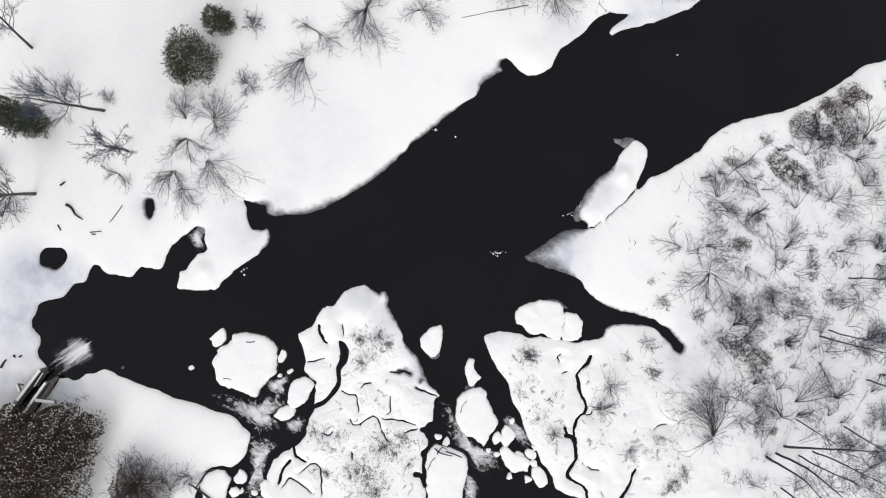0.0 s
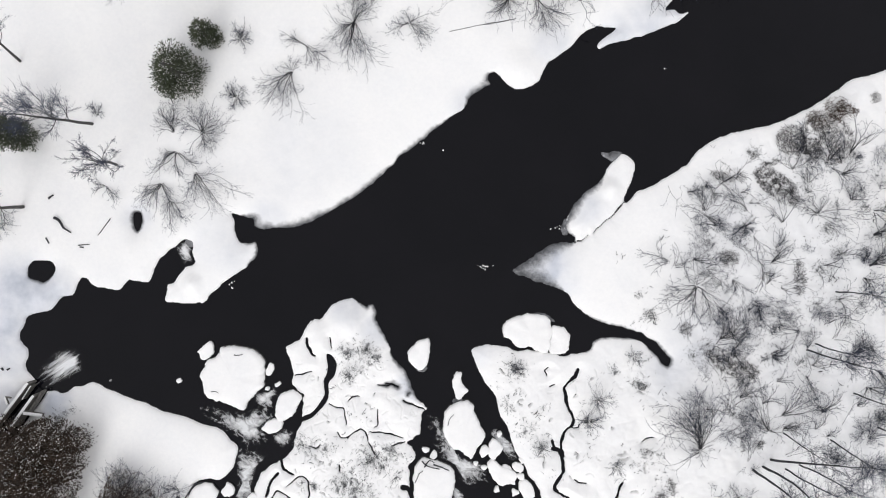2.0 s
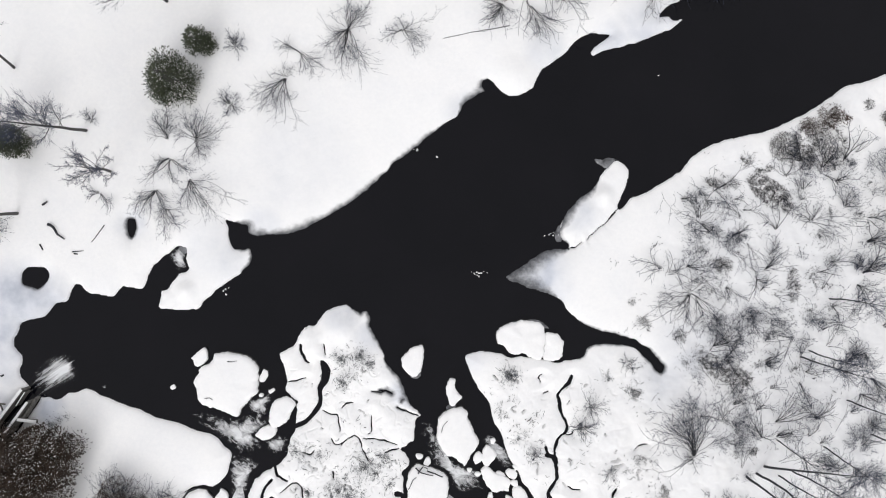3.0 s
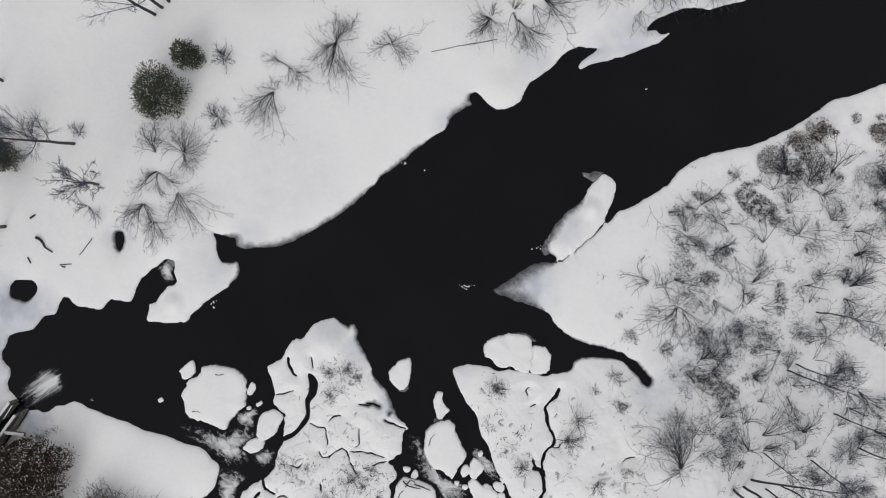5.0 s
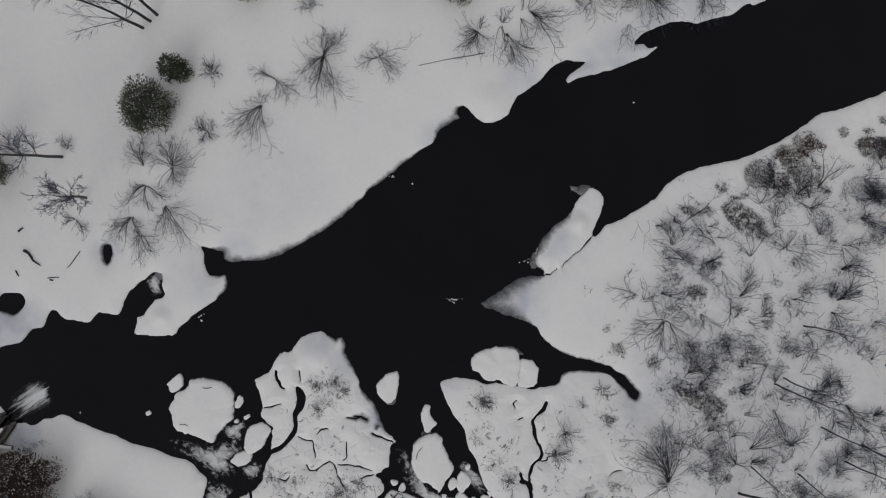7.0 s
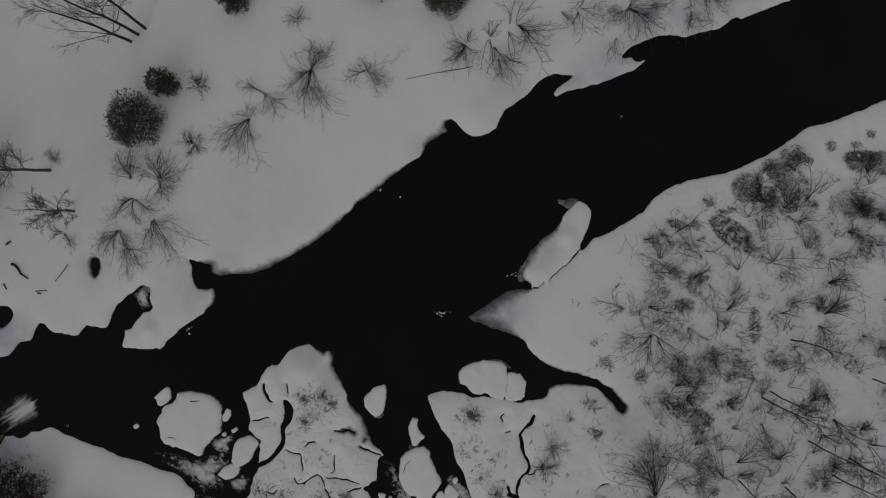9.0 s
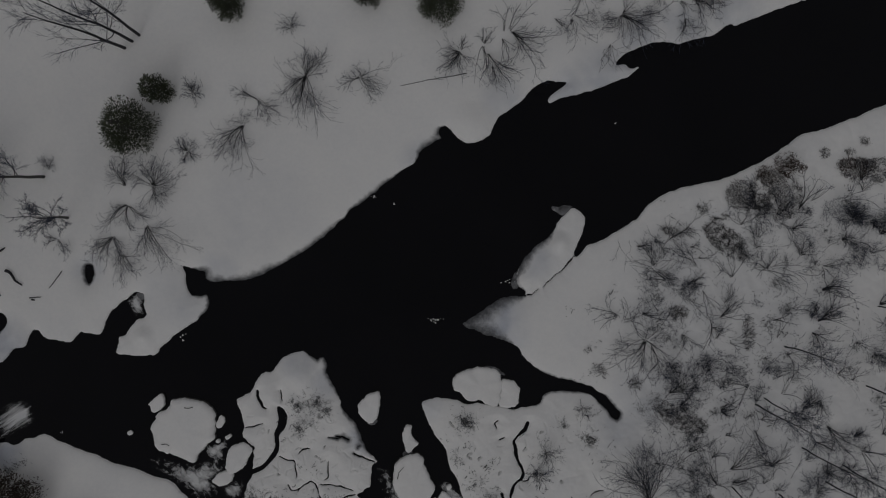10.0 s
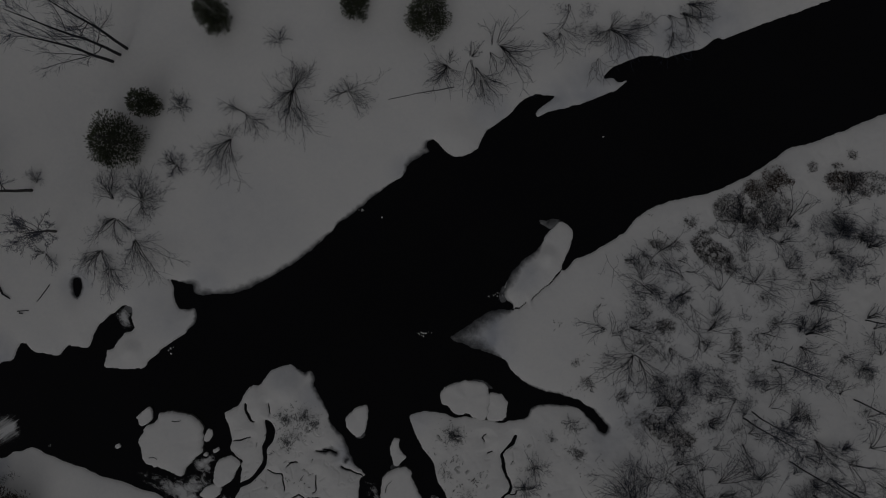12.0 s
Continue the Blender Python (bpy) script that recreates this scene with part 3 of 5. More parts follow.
stone(0.3, [(1.61, -8), (1.93, -7.72), (2.17, -7.88), (2.33, -8.6), (2.65, -9), (2.33, -9.53), (1.93, -9.69), (1.65, -9)], "narrow upright stone under snow")
stone(0.45, [(1.13, -10.41), (1.65, -9.93), (2.45, -9.81), (3.05, -10.01), (3.18, -10.61), (3.54, -11.41), (3.94, -12.02),
    (3.78, -12.62), (3.38, -13.02), (3.13, -13.62), (2.85, -13.91), (2.25, -13.42), (1.45, -13.02),
    (0.96, -12.22), (0.96, -11.21)], "large rounded stone under thick snow")
stone(0.3, [(4.18, -12.82), (4.46, -12.5), (4.86, -12.62), (5.1, -13.14), (4.86, -13.7), (4.46, -13.95), (4.1, -13.7)], "round stone under a snow cap")
stone(0.25, [(3.5, -13.14), (3.94, -12.94), (4.18, -13.42), (3.86, -13.83), (3.54, -13.62)], "little stone with a cap of snow")
stone(0.3, [(4.06, -14.23), (4.46, -13.95), (5.14, -14.43), (5.87, -14.75), (6.15, -15.23), (5.67, -15.75),
    (4.86, -15.75), (4.26, -15.03)], "jagged stone half under snow at the rapids")
stone(0.3, [(6.19, -15.63), (6.75, -15.31), (7.27, -15.96), (7.35, -16.64), (6.87, -16.84), (6.47, -16.36)], "jagged stone half under snow at the rapids")
stone(0.3, [(5.14, -4.5), (5.67, -3.98), (6.67, -3.7), (7.68, -3.66), (8.48, -3.98), (8.68, -4.62), (8.56, -5.51),
    (8.36, -6.39), (7.68, -6.39), (7.07, -5.99), (6.27, -6.07), (5.67, -5.51), (5.26, -5.18)], "flat slab of snowy ice beside the bank")
stone(0.26, [(8.72, -4.46), (9.48, -4.62), (9.93, -5.18), (9.85, -6.07), (9.28, -6.47), (8.64, -6.47), (8.44, -5.99),
    (8.6, -5.18)], "flat slab of snowy ice beside the bank")
stone(0.4, [(-1.09, -14.51), (-0.76, -14.03), (-0.36, -13.83), (0.24, -14.03), (0.84, -14.15), (1.45, -14.43),
    (1.73, -15.03), (1.65, -16.24), (1.45, -17.24), (1.13, -18.13), (-0.76, -18.13), (-1.13, -16.84),
    (-1.21, -15.63)], "large split boulder under deep snow")
stone(0.35, [(-16.64, -15.92), (-16.04, -15.63), (-15.43, -15.75), (-14.95, -16.24), (-15.23, -17.04), (-15.43, -17.72),
    (-16.24, -18.05), (-16.96, -17.48), (-17.16, -16.64)], "snowy stone below the dam")
stone(0.25, [(-14.79, -16.24), (-14.43, -15.63), (-13.95, -15.96), (-13.83, -16.36), (-14.23, -16.64), (-14.63, -16.56)], "little snowy stone below the dam")
stone(0.22, [(-15.23, -17.16), (-14.63, -16.88), (-14.31, -17.2), (-14.83, -17.64)], "little snowy stone below the dam")
stone(0.25, [(-12.94, -16.64), (-12.54, -16.36), (-12.14, -16.76), (-12.22, -17.48), (-12.78, -17.56)], "little snowy stone below the dam")
stone(0.2, [(6.27, -14.23), (6.67, -14.43), (6.47, -14.91), (5.95, -14.67), (5.87, -14.27)], "jagged stone half under snow at the rapids")

rng = random.Random(19)
for x, y, r in [(5.39, -14.55, 0.35), (6.43, -15.15, 0.3), (6.91, -16.28, 0.4), (6.03, -16.28, 0.28), (3.86, -14.51, 0.22), (4.74, -16.04, 0.25), (-0.32, -13.3, 0.25),
                (0.24, -13.66, 0.3), (3.3, -14.23, 0.2), (5.79, -15.47, 0.3), (-11.53, -8.96, 0.16), (-13.34, -17.32, 0.25), (-14.23, -17.08, 0.18), (4.86, -12.1, 0.2), (6.59, -14.03, 0.3)]:
    spin = rng.uniform(0, 6.28)
    chip = [(x + r * rng.uniform(0.6, 1.25) * math.cos(spin + k * 0.9), y + r * rng.uniform(0.6, 1.25) * math.sin(spin + k * 0.9)) for k in range(7)]
    STONES.append((rng.uniform(0.15, 0.3), chip, "small jagged stone with snow in the rapids"))
for k, (h, outline, label) in enumerate(STONES):
    snowy_stone(outline, h, 20 + k, label)


def ice_shard(outline, height, seed):
    v, f, mid = domed(spline(outline, 0.12, True, 0.1, seed), [(1.0, -0.1), (1.0, 0.02), (0.8, height), (0.3, height * 0.8)], seed, 0.04)
    ob = tagged(new("ice_shard", mesh_of("ice_shard", v, f, GREY_ICE)), "jagged plate of clear grey ice at the bank", "ice")
    ob.location = (mid[0], mid[1], 0)


ice_shard([(12.14, 7.84), (12.62, 7.8), (13.18, 8), (13.66, 7.84), (13.42, 7.52), (12.94, 7.19), (12.58, 7.44),
    (12.3, 7.52)], 0.12, 3)
ice_shard([(9.32, 2.53), (9.57, 3.18), (9.89, 2.77), (9.81, 2.13), (9.4, 1.97)], 0.1, 4)
ice_shard([(-17.44, 1.49), (-17.04, 1.65), (-16.72, 1.49), (-16.8, 1.17), (-17.28, 1.09)], 0.08, 5)
ice_shard([(5.67, -4.02), (6.47, -3.7), (7.68, -3.54), (8.52, -3.82), (8.84, -4.22), (8.08, -4.02), (6.87, -3.94)], 0.1, 6)
ice_shard([(-0.96, -7.4), (-0.36, -7.27), (-0.2, -7.52), (-0.56, -7.76), (-0.88, -7.68)], 0.08, 7)
ice_shard([(1.61, -9.77), (2.01, -9.61), (2.33, -9.69), (2.17, -10.01), (1.77, -10.01)], 0.08, 8)


# ---------------------------------------------------------------- white water
def foam_patch(outline, mat, label, centre, seed, lift=0.03):
    line = spline(outline, 0.2, True, 0.1, seed)
    mid = np.array(centre)
    rings = [1.0, 0.85, 0.7, 0.55, 0.4, 0.2]
    n = len(line)
    v, f, dens = [], [], []
    for k, s in enumerate(rings):
        for p in line:
            q = mid + (p - mid) * s
            v.append((q[0] - mid[0], q[1] - mid[1], lift + 0.12 * (1 - s) * (0.5 + noise.noise((q[0] * 2, q[1] * 2, seed)))))
            dens.append(min(1.0, (1 - s) / 0.7) ** 1.3)
    for k in range(len(rings) - 1):
        for i in range(n):
            a, b = k * n + i, k * n + (i + 1) % n
            f.append((a, b, b + n, a + n))
    f.append(tuple((len(rings) - 1) * n + i for i in range(n)))
    me = mesh_of("foam", v, f, mat)
    me.attributes.new("froth", "FLOAT", "POINT").data.foreach_set("value", dens)
    ob = tagged(new("foam", me), label, "foam", kind="stuff")
    ob.location = (mid[0], mid[1], 0)
    return ob


foam_patch([(-28.05, -8.4), (-27.33, -9.12), (-26.08, -8.48), (-25.4, -8.24), (-24.8, -7.84), (-24.72, -6.99),
    (-25.08, -6.27), (-25.8, -6.15), (-26.77, -6.39), (-27.57, -7.44)], FAN_FOAM,
           "white water spreading from the timber spillway", (-25.55, -7.0), 1)
foam_patch([(-16.64, -10.17), (-15.43, -10.25), (-14.23, -10.41), (-13.02, -10.61), (-12.22, -10.01), (-11.41, -10.01),
    (-10.93, -10.61), (-11.41, -11.29), (-11.82, -11.82), (-11.41, -12.62), (-12.22, -13.02), (-13.42, -12.9),
    (-14.23, -12.22), (-15.03, -11.62), (-16.04, -10.89)], FOAM,
           "churning white rapids between snowy stones", (-12.94, -11.74), 2)
foam_patch([(-13.62, -13.02), (-12.22, -13.22), (-11.41, -13.62), (-12.22, -14.43), (-12.42, -15.63), (-12.82, -16.44),
    (-12.42, -17.64), (-13.83, -18.45), (-14.23, -17.64), (-13.62, -16.44), (-13.83, -14.83)], FOAM,
           "churning white rapids below the dam", (-13.02, -15.03), 3, 0.035)
foam_patch([(-12.3, -9.28), (-11.41, -8.8), (-10.61, -8.6), (-10.93, -9.61), (-11.09, -10.41), (-11.82, -10.41),
    (-12.62, -10.21)], FOAM, "white froth behind a snowy stone", (-11.74, -9.69), 4, 0.045)
foam_patch([(-11.41, -12.1), (-10.21, -11.82), (-9.4, -12.02), (-9.81, -12.82), (-10.61, -13.22), (-11.21, -12.82)], FOAM, "white froth beside the headland", (-10.53, -12.42), 5)
foam_patch([(-0.24, -10.61), (0.44, -10.89), (0.84, -12.22), (1.25, -13.02), (2.25, -13.62), (3.46, -14.23),
    (4.26, -14.43), (4.46, -15.43), (3.46, -16.04), (2.25, -15.84), (1.65, -14.43), (0.64, -13.83),
    (0.04, -12.82)], FOAM,
           "broken water between snowy stones", (2.33, -14.51), 6)
foam_patch([(3.86, -11.82), (4.66, -11.62), (5.26, -12.1), (6.07, -13.02), (6.47, -14.03), (5.67, -14.03), (4.86, -13.22),
    (4.26, -12.42)], FOAM, "broken water beside the bank", (5.14, -12.82), 7)
foam_patch([(1.53, -15.63), (2.25, -16.04), (2.65, -16.84), (2.45, -18.25), (1.53, -18.25), (1.37, -16.84)], FOAM, "broken water beside the boulder", (1.97, -16.92), 8)
foam_patch([(-18.25, 0.92), (-17.64, 1.57), (-16.96, 1.53), (-16.96, 0.64), (-16.8, 0.04), (-17.36, -0.2),
    (-17.84, 0.36)], FOAM, "frozen splash in a cove", (-17.36, 0.84), 9)
foam_patch([(9.4, 2.61), (9.89, 3.66), (10.13, 3.58), (9.89, 2.25), (9.57, 1.97), (9.08, 2.13)], FOAM, "frozen splash along the snow bank", (9.53, 2.61), 10)


# ---------------------------------------------------------------- plants
def limb(rng, start, way, length, r0, r1, n, wander, lift):
    pts, d = [np.array(start, float)], np.array(way, float)
    d /= np.linalg.norm(d)
    for _ in range(n):
        d = d + rng.normal(0, wander, 3) + np.array((0, 0, lift))
        d /= np.linalg.norm(d)
        pts.append(pts[-1] + d * length / n)
    return np.array(pts), np.linspace(r0, r1, n + 1)


def along(path, f):
    pts, radii = path
    k = f * (len(pts) - 1)
    i = min(int(k), len(pts) - 2)
    return pts[i] + (pts[i + 1] - pts[i]) * (k - i), pts[i + 1] - pts[i], radii[i]


def fork(rng, d, spread):
    d = d / np.linalg.norm(d)
    side = cross3(d, rng.normal(0, 1, 3))
    side /= np.linalg.norm(side) + 1e-9
    return d * math.cos(spread) + side * math.sin(spread)


def bare_tree(seed, height, trunk_r, stems=1, clear=0.35, reach=0.32, name="bare_tree", label="", bark=None, fine=1.0):
    """A leafless tree: trunk, limbs, branches and fine twigs."""
    rng = np.random.default_rng(seed)
    trunks, limbs, twigs = [], [], []
    for s in range(stems):
        lean = rng.normal(0, 0.05, 2) if stems == 1 else ((s - 1) * 0.05 + rng.normal(0, 0.02), (s - 1) * 0.1 + rng.normal(0, 0.02))
        off = ((s - 1) * 0.42 + rng.normal(0, 0.1), (s - 1) * 0.5 + rng.normal(0, 0.1)) if stems > 1 else (0, 0)
        trunk = limb(rng, (off[0], off[1], -0.3), (lean[0], lean[1], 1), height, trunk_r, trunk_r * 0.18, 10, 0.045, 0.02)
        trunks.append(trunk)
        for k in range(16 // stems + 4):
            f = clear + (0.97 - clear) * rng.random() ** 0.8
            p, d, r = along(trunk, f)
            big = limb(rng, p, fork(rng, d, rng.uniform(0.6, 1.1)), height * reach * (1.25 - f) * rng.uniform(0.7, 1.2), r * 0.36, 0.011, 6, 0.12, 0.05)
            limbs.append(big)
            for j in range(int(9 * fine)):
                p2, d2, r2 = along(big, rng.uniform(0.25, 1))
                mid = limb(rng, p2, fork(rng, d2, rng.uniform(0.4, 0.9)), height * 0.1 * rng.uniform(0.6, 1.2), 0.0085, 0.005, 4, 0.16, 0.04)
                twigs.append(mid)
                for i in range(int(5 * fine)):
                    p3, d3, r3 = along(mid, rng.uniform(0.2, 1))
                    twigs.append(limb(rng, p3, fork(rng, d3, rng.uniform(0.3, 0.8)), height * 0.05 * rng.uniform(0.6, 1.3), 0.0052, 0.0036, 1, 0.15, 0.03))
    thing = tagged(new(name), label, "tree", "bare trees")
    for t in trunks:
        part("trunk", mesh_of("trunk", *tubes([t], 7), bark or BARK), thing)
    for b in limbs:
        part("limb", mesh_of("limb", *tubes([b], 4), bark or BARK), thing)
    tagged(part("twig_spray", mesh_of("twig_spray", *tubes(twigs, 3), TWIG), thing, "fine leafless twigs"), kind="stuff")
    return thing


def bare_shrub(seed, height, spread, stems, arch, label, thick=0.022, busy=6):
    """A leafless bush: many stems that fan out from one foot."""
    rng = np.random.default_rng(seed)
    stalks, twigs = [], []
    for s in range(stems):
        a = 2 * math.pi * (s + rng.random()) / stems
        out = spread * rng.uniform(0.15, 1.0)
        way = (math.cos(a) * out, math.sin(a) * out, height * 0.9)
        stalk = limb(rng, (0.04 * math.cos(a), 0.04 * math.sin(a), -0.15), way, math.hypot(out, height) * rng.uniform(0.65, 1.1), thick * rng.uniform(0.7, 1.3), 0.008, 8, 0.15, -arch)
        stalks.append(stalk)
        for j in range(busy):
            p, d, r = along(stalk, rng.uniform(0.25, 1))
            mid = limb(rng, p, fork(rng, d, rng.uniform(0.3, 0.8)), height * 0.32 * rng.uniform(0.5, 1.2), 0.0085, 0.0045, 2, 0.15, -arch * 0.6)
            twigs.append(mid)
            for i in range(3):
                p, d, r = along(mid, rng.uniform(0.2, 1))
                twigs.append(limb(rng, p, fork(rng, d, rng.uniform(0.3, 0.8)), height * 0.15 * rng.uniform(0.6, 1.3), 0.0052, 0.0035, 1, 0.15, 0))
    thing = tagged(new("bare_shrub"), label, "shrub", "bare shrubs")
    tagged(part("branchwork", mesh_of("branchwork", *tubes(stalks, 4), DARK_BARK), thing), kind="stuff")
    tagged(part("twig_spray", mesh_of("twig_spray", *tubes(twigs, 3), TWIG), thing), kind="stuff")
    return thing


def tufts(rng, spots, ways, size, wide):
    """Small pointed sprays, each a folded leaf shape."""
    v, f = [], []
    for p, d in zip(spots, ways):
        d = d / (np.linalg.norm(d) + 1e-9)
        side = cross3(d, rng.normal(0, 1, 3))
        side /= np.linalg.norm(side) + 1e-9
        up = cross3(side, d)
        s = size * rng.uniform(0.6, 1.4)
        b = len(v)
        v += [tuple(p), tuple(p + d * s * 0.5 + side * s * wide - up * s * 0.1), tuple(p + d * s), tuple(p + d * s * 0.5 - side * s * wide - up * s * 0.1),
              tuple(p + d * s * 0.45 + up * s * wide * 0.7)]
        f += [(b, b + 1, b + 4), (b + 1, b + 2, b + 4), (b + 2, b + 3, b + 4), (b + 3, b, b + 4)]
    return v, f


def flecks(rng, spots, size):
    """Small flattened lumps of snow."""
    v, f = [], []
    for p in spots:
        s = size * rng.uniform(0.5, 1.5)
        b, a0 = len(v), rng.random() * 3
        v += [tuple(p + np.array((s * math.cos(a0 + k * 1.257) * rng.uniform(0.6, 1.2), s * math.sin(a0 + k * 1.257) * rng.uniform(0.6, 1.2), 0))) for k in range(5)]
        v.append(tuple(p + np.array((0, 0, s * 0.5))))
        f += [(b + k, b + (k + 1) % 5, b + 5) for k in range(5)]
    return v, f


def conifer(seed, height, radius, label, mat=None, snow=0.16):
    """A young evergreen: whorls of boughs with needle sprays and specks of snow."""
    rng = np.random.default_rng(seed)
    boughs, spots, ways = [], [], []
    levels = int(height / 0.17)
    for k in range(levels):
        f = (k + 0.5) / levels
        z = height * (0.06 + 0.94 * f)
        reach = radius * max(0.0, 1 - f**2.6) ** 0.6 * (0.82 + 0.18 * min(1.0, f * 2.5)) + 0.08
        for b in range(9):
            a = rng.random() * 2 * math.pi
            lobe = 0.97 + 0.03 * math.sin(2 * a + seed) + 0.08 * math.sin(3 * a + seed) + 0.09 * math.sin(5 * a) + 0.06 * math.sin(11 * a + seed)
            r = reach * lobe * rng.uniform(0.72, 1.05)
            tip = np.array((math.cos(a) * r, math.sin(a) * r, z - 0.12 * r))
            root = np.array((0, 0, z))
            boughs.append((np.array([root, (root + tip) / 2 + (0, 0, 0.05 * r), tip]), np.array([0.02, 0.013, 0.006])))
            for j in range(int(8 + r * 26)):
                g = rng.uniform(0.25, 1.0)
                side = np.array((-math.sin(a), math.cos(a), 0)) * rng.normal(0, 0.16 * (1.2 - g * 0.6) * max(r, 0.5))
                spots.append(root + (tip - root) * g + side + np.array((0, 0, rng.normal(0, 0.04))))
                ways.append(np.array((math.cos(a), math.sin(a), 0.25)) + side * 2.5 + rng.normal(0, 0.25, 3))
    thing = tagged(new("conifer"), label, "tree", "conifers")
    part("trunk", mesh_of("trunk", *tubes([(np.array([(0, 0, -0.3), (0, 0, height * 0.6), (0, 0, height)]), np.array([0.05 + radius * 0.04, 0.05, 0.01]))], 7), BARK), thing)
    tagged(part("branchwork", mesh_of("branchwork", *tubes(boughs, 3), BARK), thing), kind="stuff")
    tagged(part("crown", mesh_of("crown", *tufts(rng, spots, ways, 0.16, 0.14), mat or NEEDLE, False), thing), kind="stuff")
    white = [p + np.array((0, 0, 0.05)) for p in spots if rng.random() < snow * max(0.0, 0.7 + 3 * noise.noise(p * 1.7))]
    tagged(part("snow_specks", mesh_of("snow_specks", *flecks(rng, white, 0.026), CAP_SNOW), thing, "specks of snow on the boughs"), kind="stuff")
    return thing


def dense_bush(seed, lobes, label, mat, count, spray, snow, name="evergreen_bush", open_gaps=-1.0, fall=2.4):
    """A rounded mass of foliage made of several lobes. lobes: x, y, radius, height."""
    rng = np.random.default_rng(seed)
    cx, cy = np.mean([l[0] for l in lobes]), np.mean([l[1] for l in lobes])
    weights = np.array([l[2] ** 2 for l in lobes])
    weights = weights / weights.sum()
    spots, ways, stalks = [], [], []
    for k in range(count):
        x, y, r, h = lobes[rng.choice(len(lobes), p=weights)]
        a, q = rng.random() * 2 * math.pi, math.sqrt(rng.random())
        r = r * (1 + 0.32 * noise.noise((x + math.cos(a) * 1.3, y + math.sin(a) * 1.3, seed)))
        gap = noise.noise((x + math.cos(a) * q * r * 1.6, y + math.sin(a) * q * r * 1.6, seed + 4.0))
        if gap < open_gaps:
            continue
        q *= 0.96
        top = h * math.sqrt(max(0.0, 1 - q**fall)) * rng.uniform(0.78, 1.02) + 0.15
        p = np.array((x - cx + math.cos(a) * q * r, y - cy + math.sin(a) * q * r, top))
        p += 0.12 * np.array(noise.noise_vector(p * 1.5))
        spots.append(p)
        ways.append(np.array((math.cos(a) * q, math.sin(a) * q, 0.7)) + rng.normal(0, 0.45, 3))
    for x, y, r, h in lobes:
        for k in range(10):
            a = rng.random() * 6.28
            stalks.append(limb(rng, (x - cx, y - cy, -0.2), (math.cos(a) * r * 0.7, math.sin(a) * r * 0.7, h), h * 1.05, 0.014, 0.006, 5, 0.16, 0))
    thing = tagged(new(name), label, "bush")
    thing.location = (cx, cy, ground_z(cx, cy) - 0.05)
    tagged(part("branchwork", mesh_of("branchwork", *tubes(stalks, 4), BARK), thing), kind="stuff")
    tagged(part("foliage", mesh_of("foliage", *tufts(rng, spots, ways, spray, 0.22), mat, False), thing), kind="stuff")
    white = [p + np.array((0, 0, 0.1)) for p in spots if rng.random() < snow]
    if white:
        tagged(part("snow_specks", mesh_of("snow_specks", *flecks(rng, white, 0.036), CAP_SNOW), thing), kind="stuff")
    return thing


def stand(thing, x, y, turn=0.0, size=1.0, first=False, lean=(0.0, 0.0)):
    """Put a plant down, turned, sized, and leaning by so much to the east and north."""
    tilt = Euler((-lean[1], lean[0], 0)).to_matrix() @ Euler((0, 0, turn)).to_matrix()
    m = Matrix.LocRotScale((x, y, ground_z(x, y) - 0.03), tilt.to_quaternion(), (size, size, size))
    if first:
        thing.matrix_basis = m
        return thing
    return copy_thing(thing, m)


placed = set()


def planted(kinds, places, seed=3):
    """Put each kind down once and copy it for the remaining places: (kind, x, y, size)."""
    rng = random.Random(seed)
    for k, x, y, size, *lean in places:
        stand(kinds[k], x, y, rng.uniform(0, 6.28), size, kinds[k].name not in placed, lean or (rng.gauss(0, 0.05), rng.gauss(0, 0.05)))
        placed.add(kinds[k].name)


TREES = [bare_tree(31, 9.5, 0.13, label="tall leafless grey tree standing in snow"),
         bare_tree(32, 8.0, 0.11, clear=0.3, fine=1.35, label="leafless grey tree with a wide crown in snow"),
         bare_tree(33, 10.5, 0.095, stems=3, clear=0.42, reach=0.2, fine=0.8, bark=DARK_BARK, label="leafless tree with three dark trunks in snow"),
         bare_tree(34, 7.0, 0.11, clear=0.3, reach=0.36, label="leafless grey tree with spreading limbs"),
         bare_tree(35, 4.4, 0.1, clear=0.3, reach=0.66, fine=1.4, label="low leafless grey tree with a wide fine crown"),
         bare_tree(36, 10.5, 0.12, stems=3, bark=DARK_BARK, clear=0.22, reach=0.34, label="leafless tree with three dark slanting trunks"),
         bare_tree(37, 8.0, 0.065, clear=0.42, reach=0.2, fine=0.7, bark=DARK_BARK, label="slender dark leafless tree among shrubs")]
planted(TREES, [
    (3, -29.02, 14.19, 1.0, 0.0, 0.14), (1, -23.87, 9.81, 1.1, -0.2, -0.02), (4, -22.1, 6.9, 1.1, 0.12, 0.02), (4, -28.78, 3.94, 1.25, -0.1, -0.08), (0, -30.63, 10.57, 1.05),
    (6, 26.61, -6.15, 1.0), (6, 27.25, -5.71, 0.9), (6, 28.62, -2.01, 0.9),
    (6, 23.87, -16.84, 1.0), (6, 24.96, -12.02, 0.8), (6, 28.29, -12.5, 0.9), (6, 32.8, -10.41, 0.9),
    (6, 34.4, -4.78, 0.9), (6, 35.21, 0.84, 0.8), (6, 26.1, -14.25, 1.0, 0.03, 0.02), (6, 25.1, -14.55, 1.0, 0.05, 0.05), (6, 29.9, -9.2, 0.9, 0.05, 0.03), (6, 31.6, -11.6, 0.9, 0.03, 0.03),
])

stand(TREES[5], -17.75, 19.5, 0.0, 1.0, True)
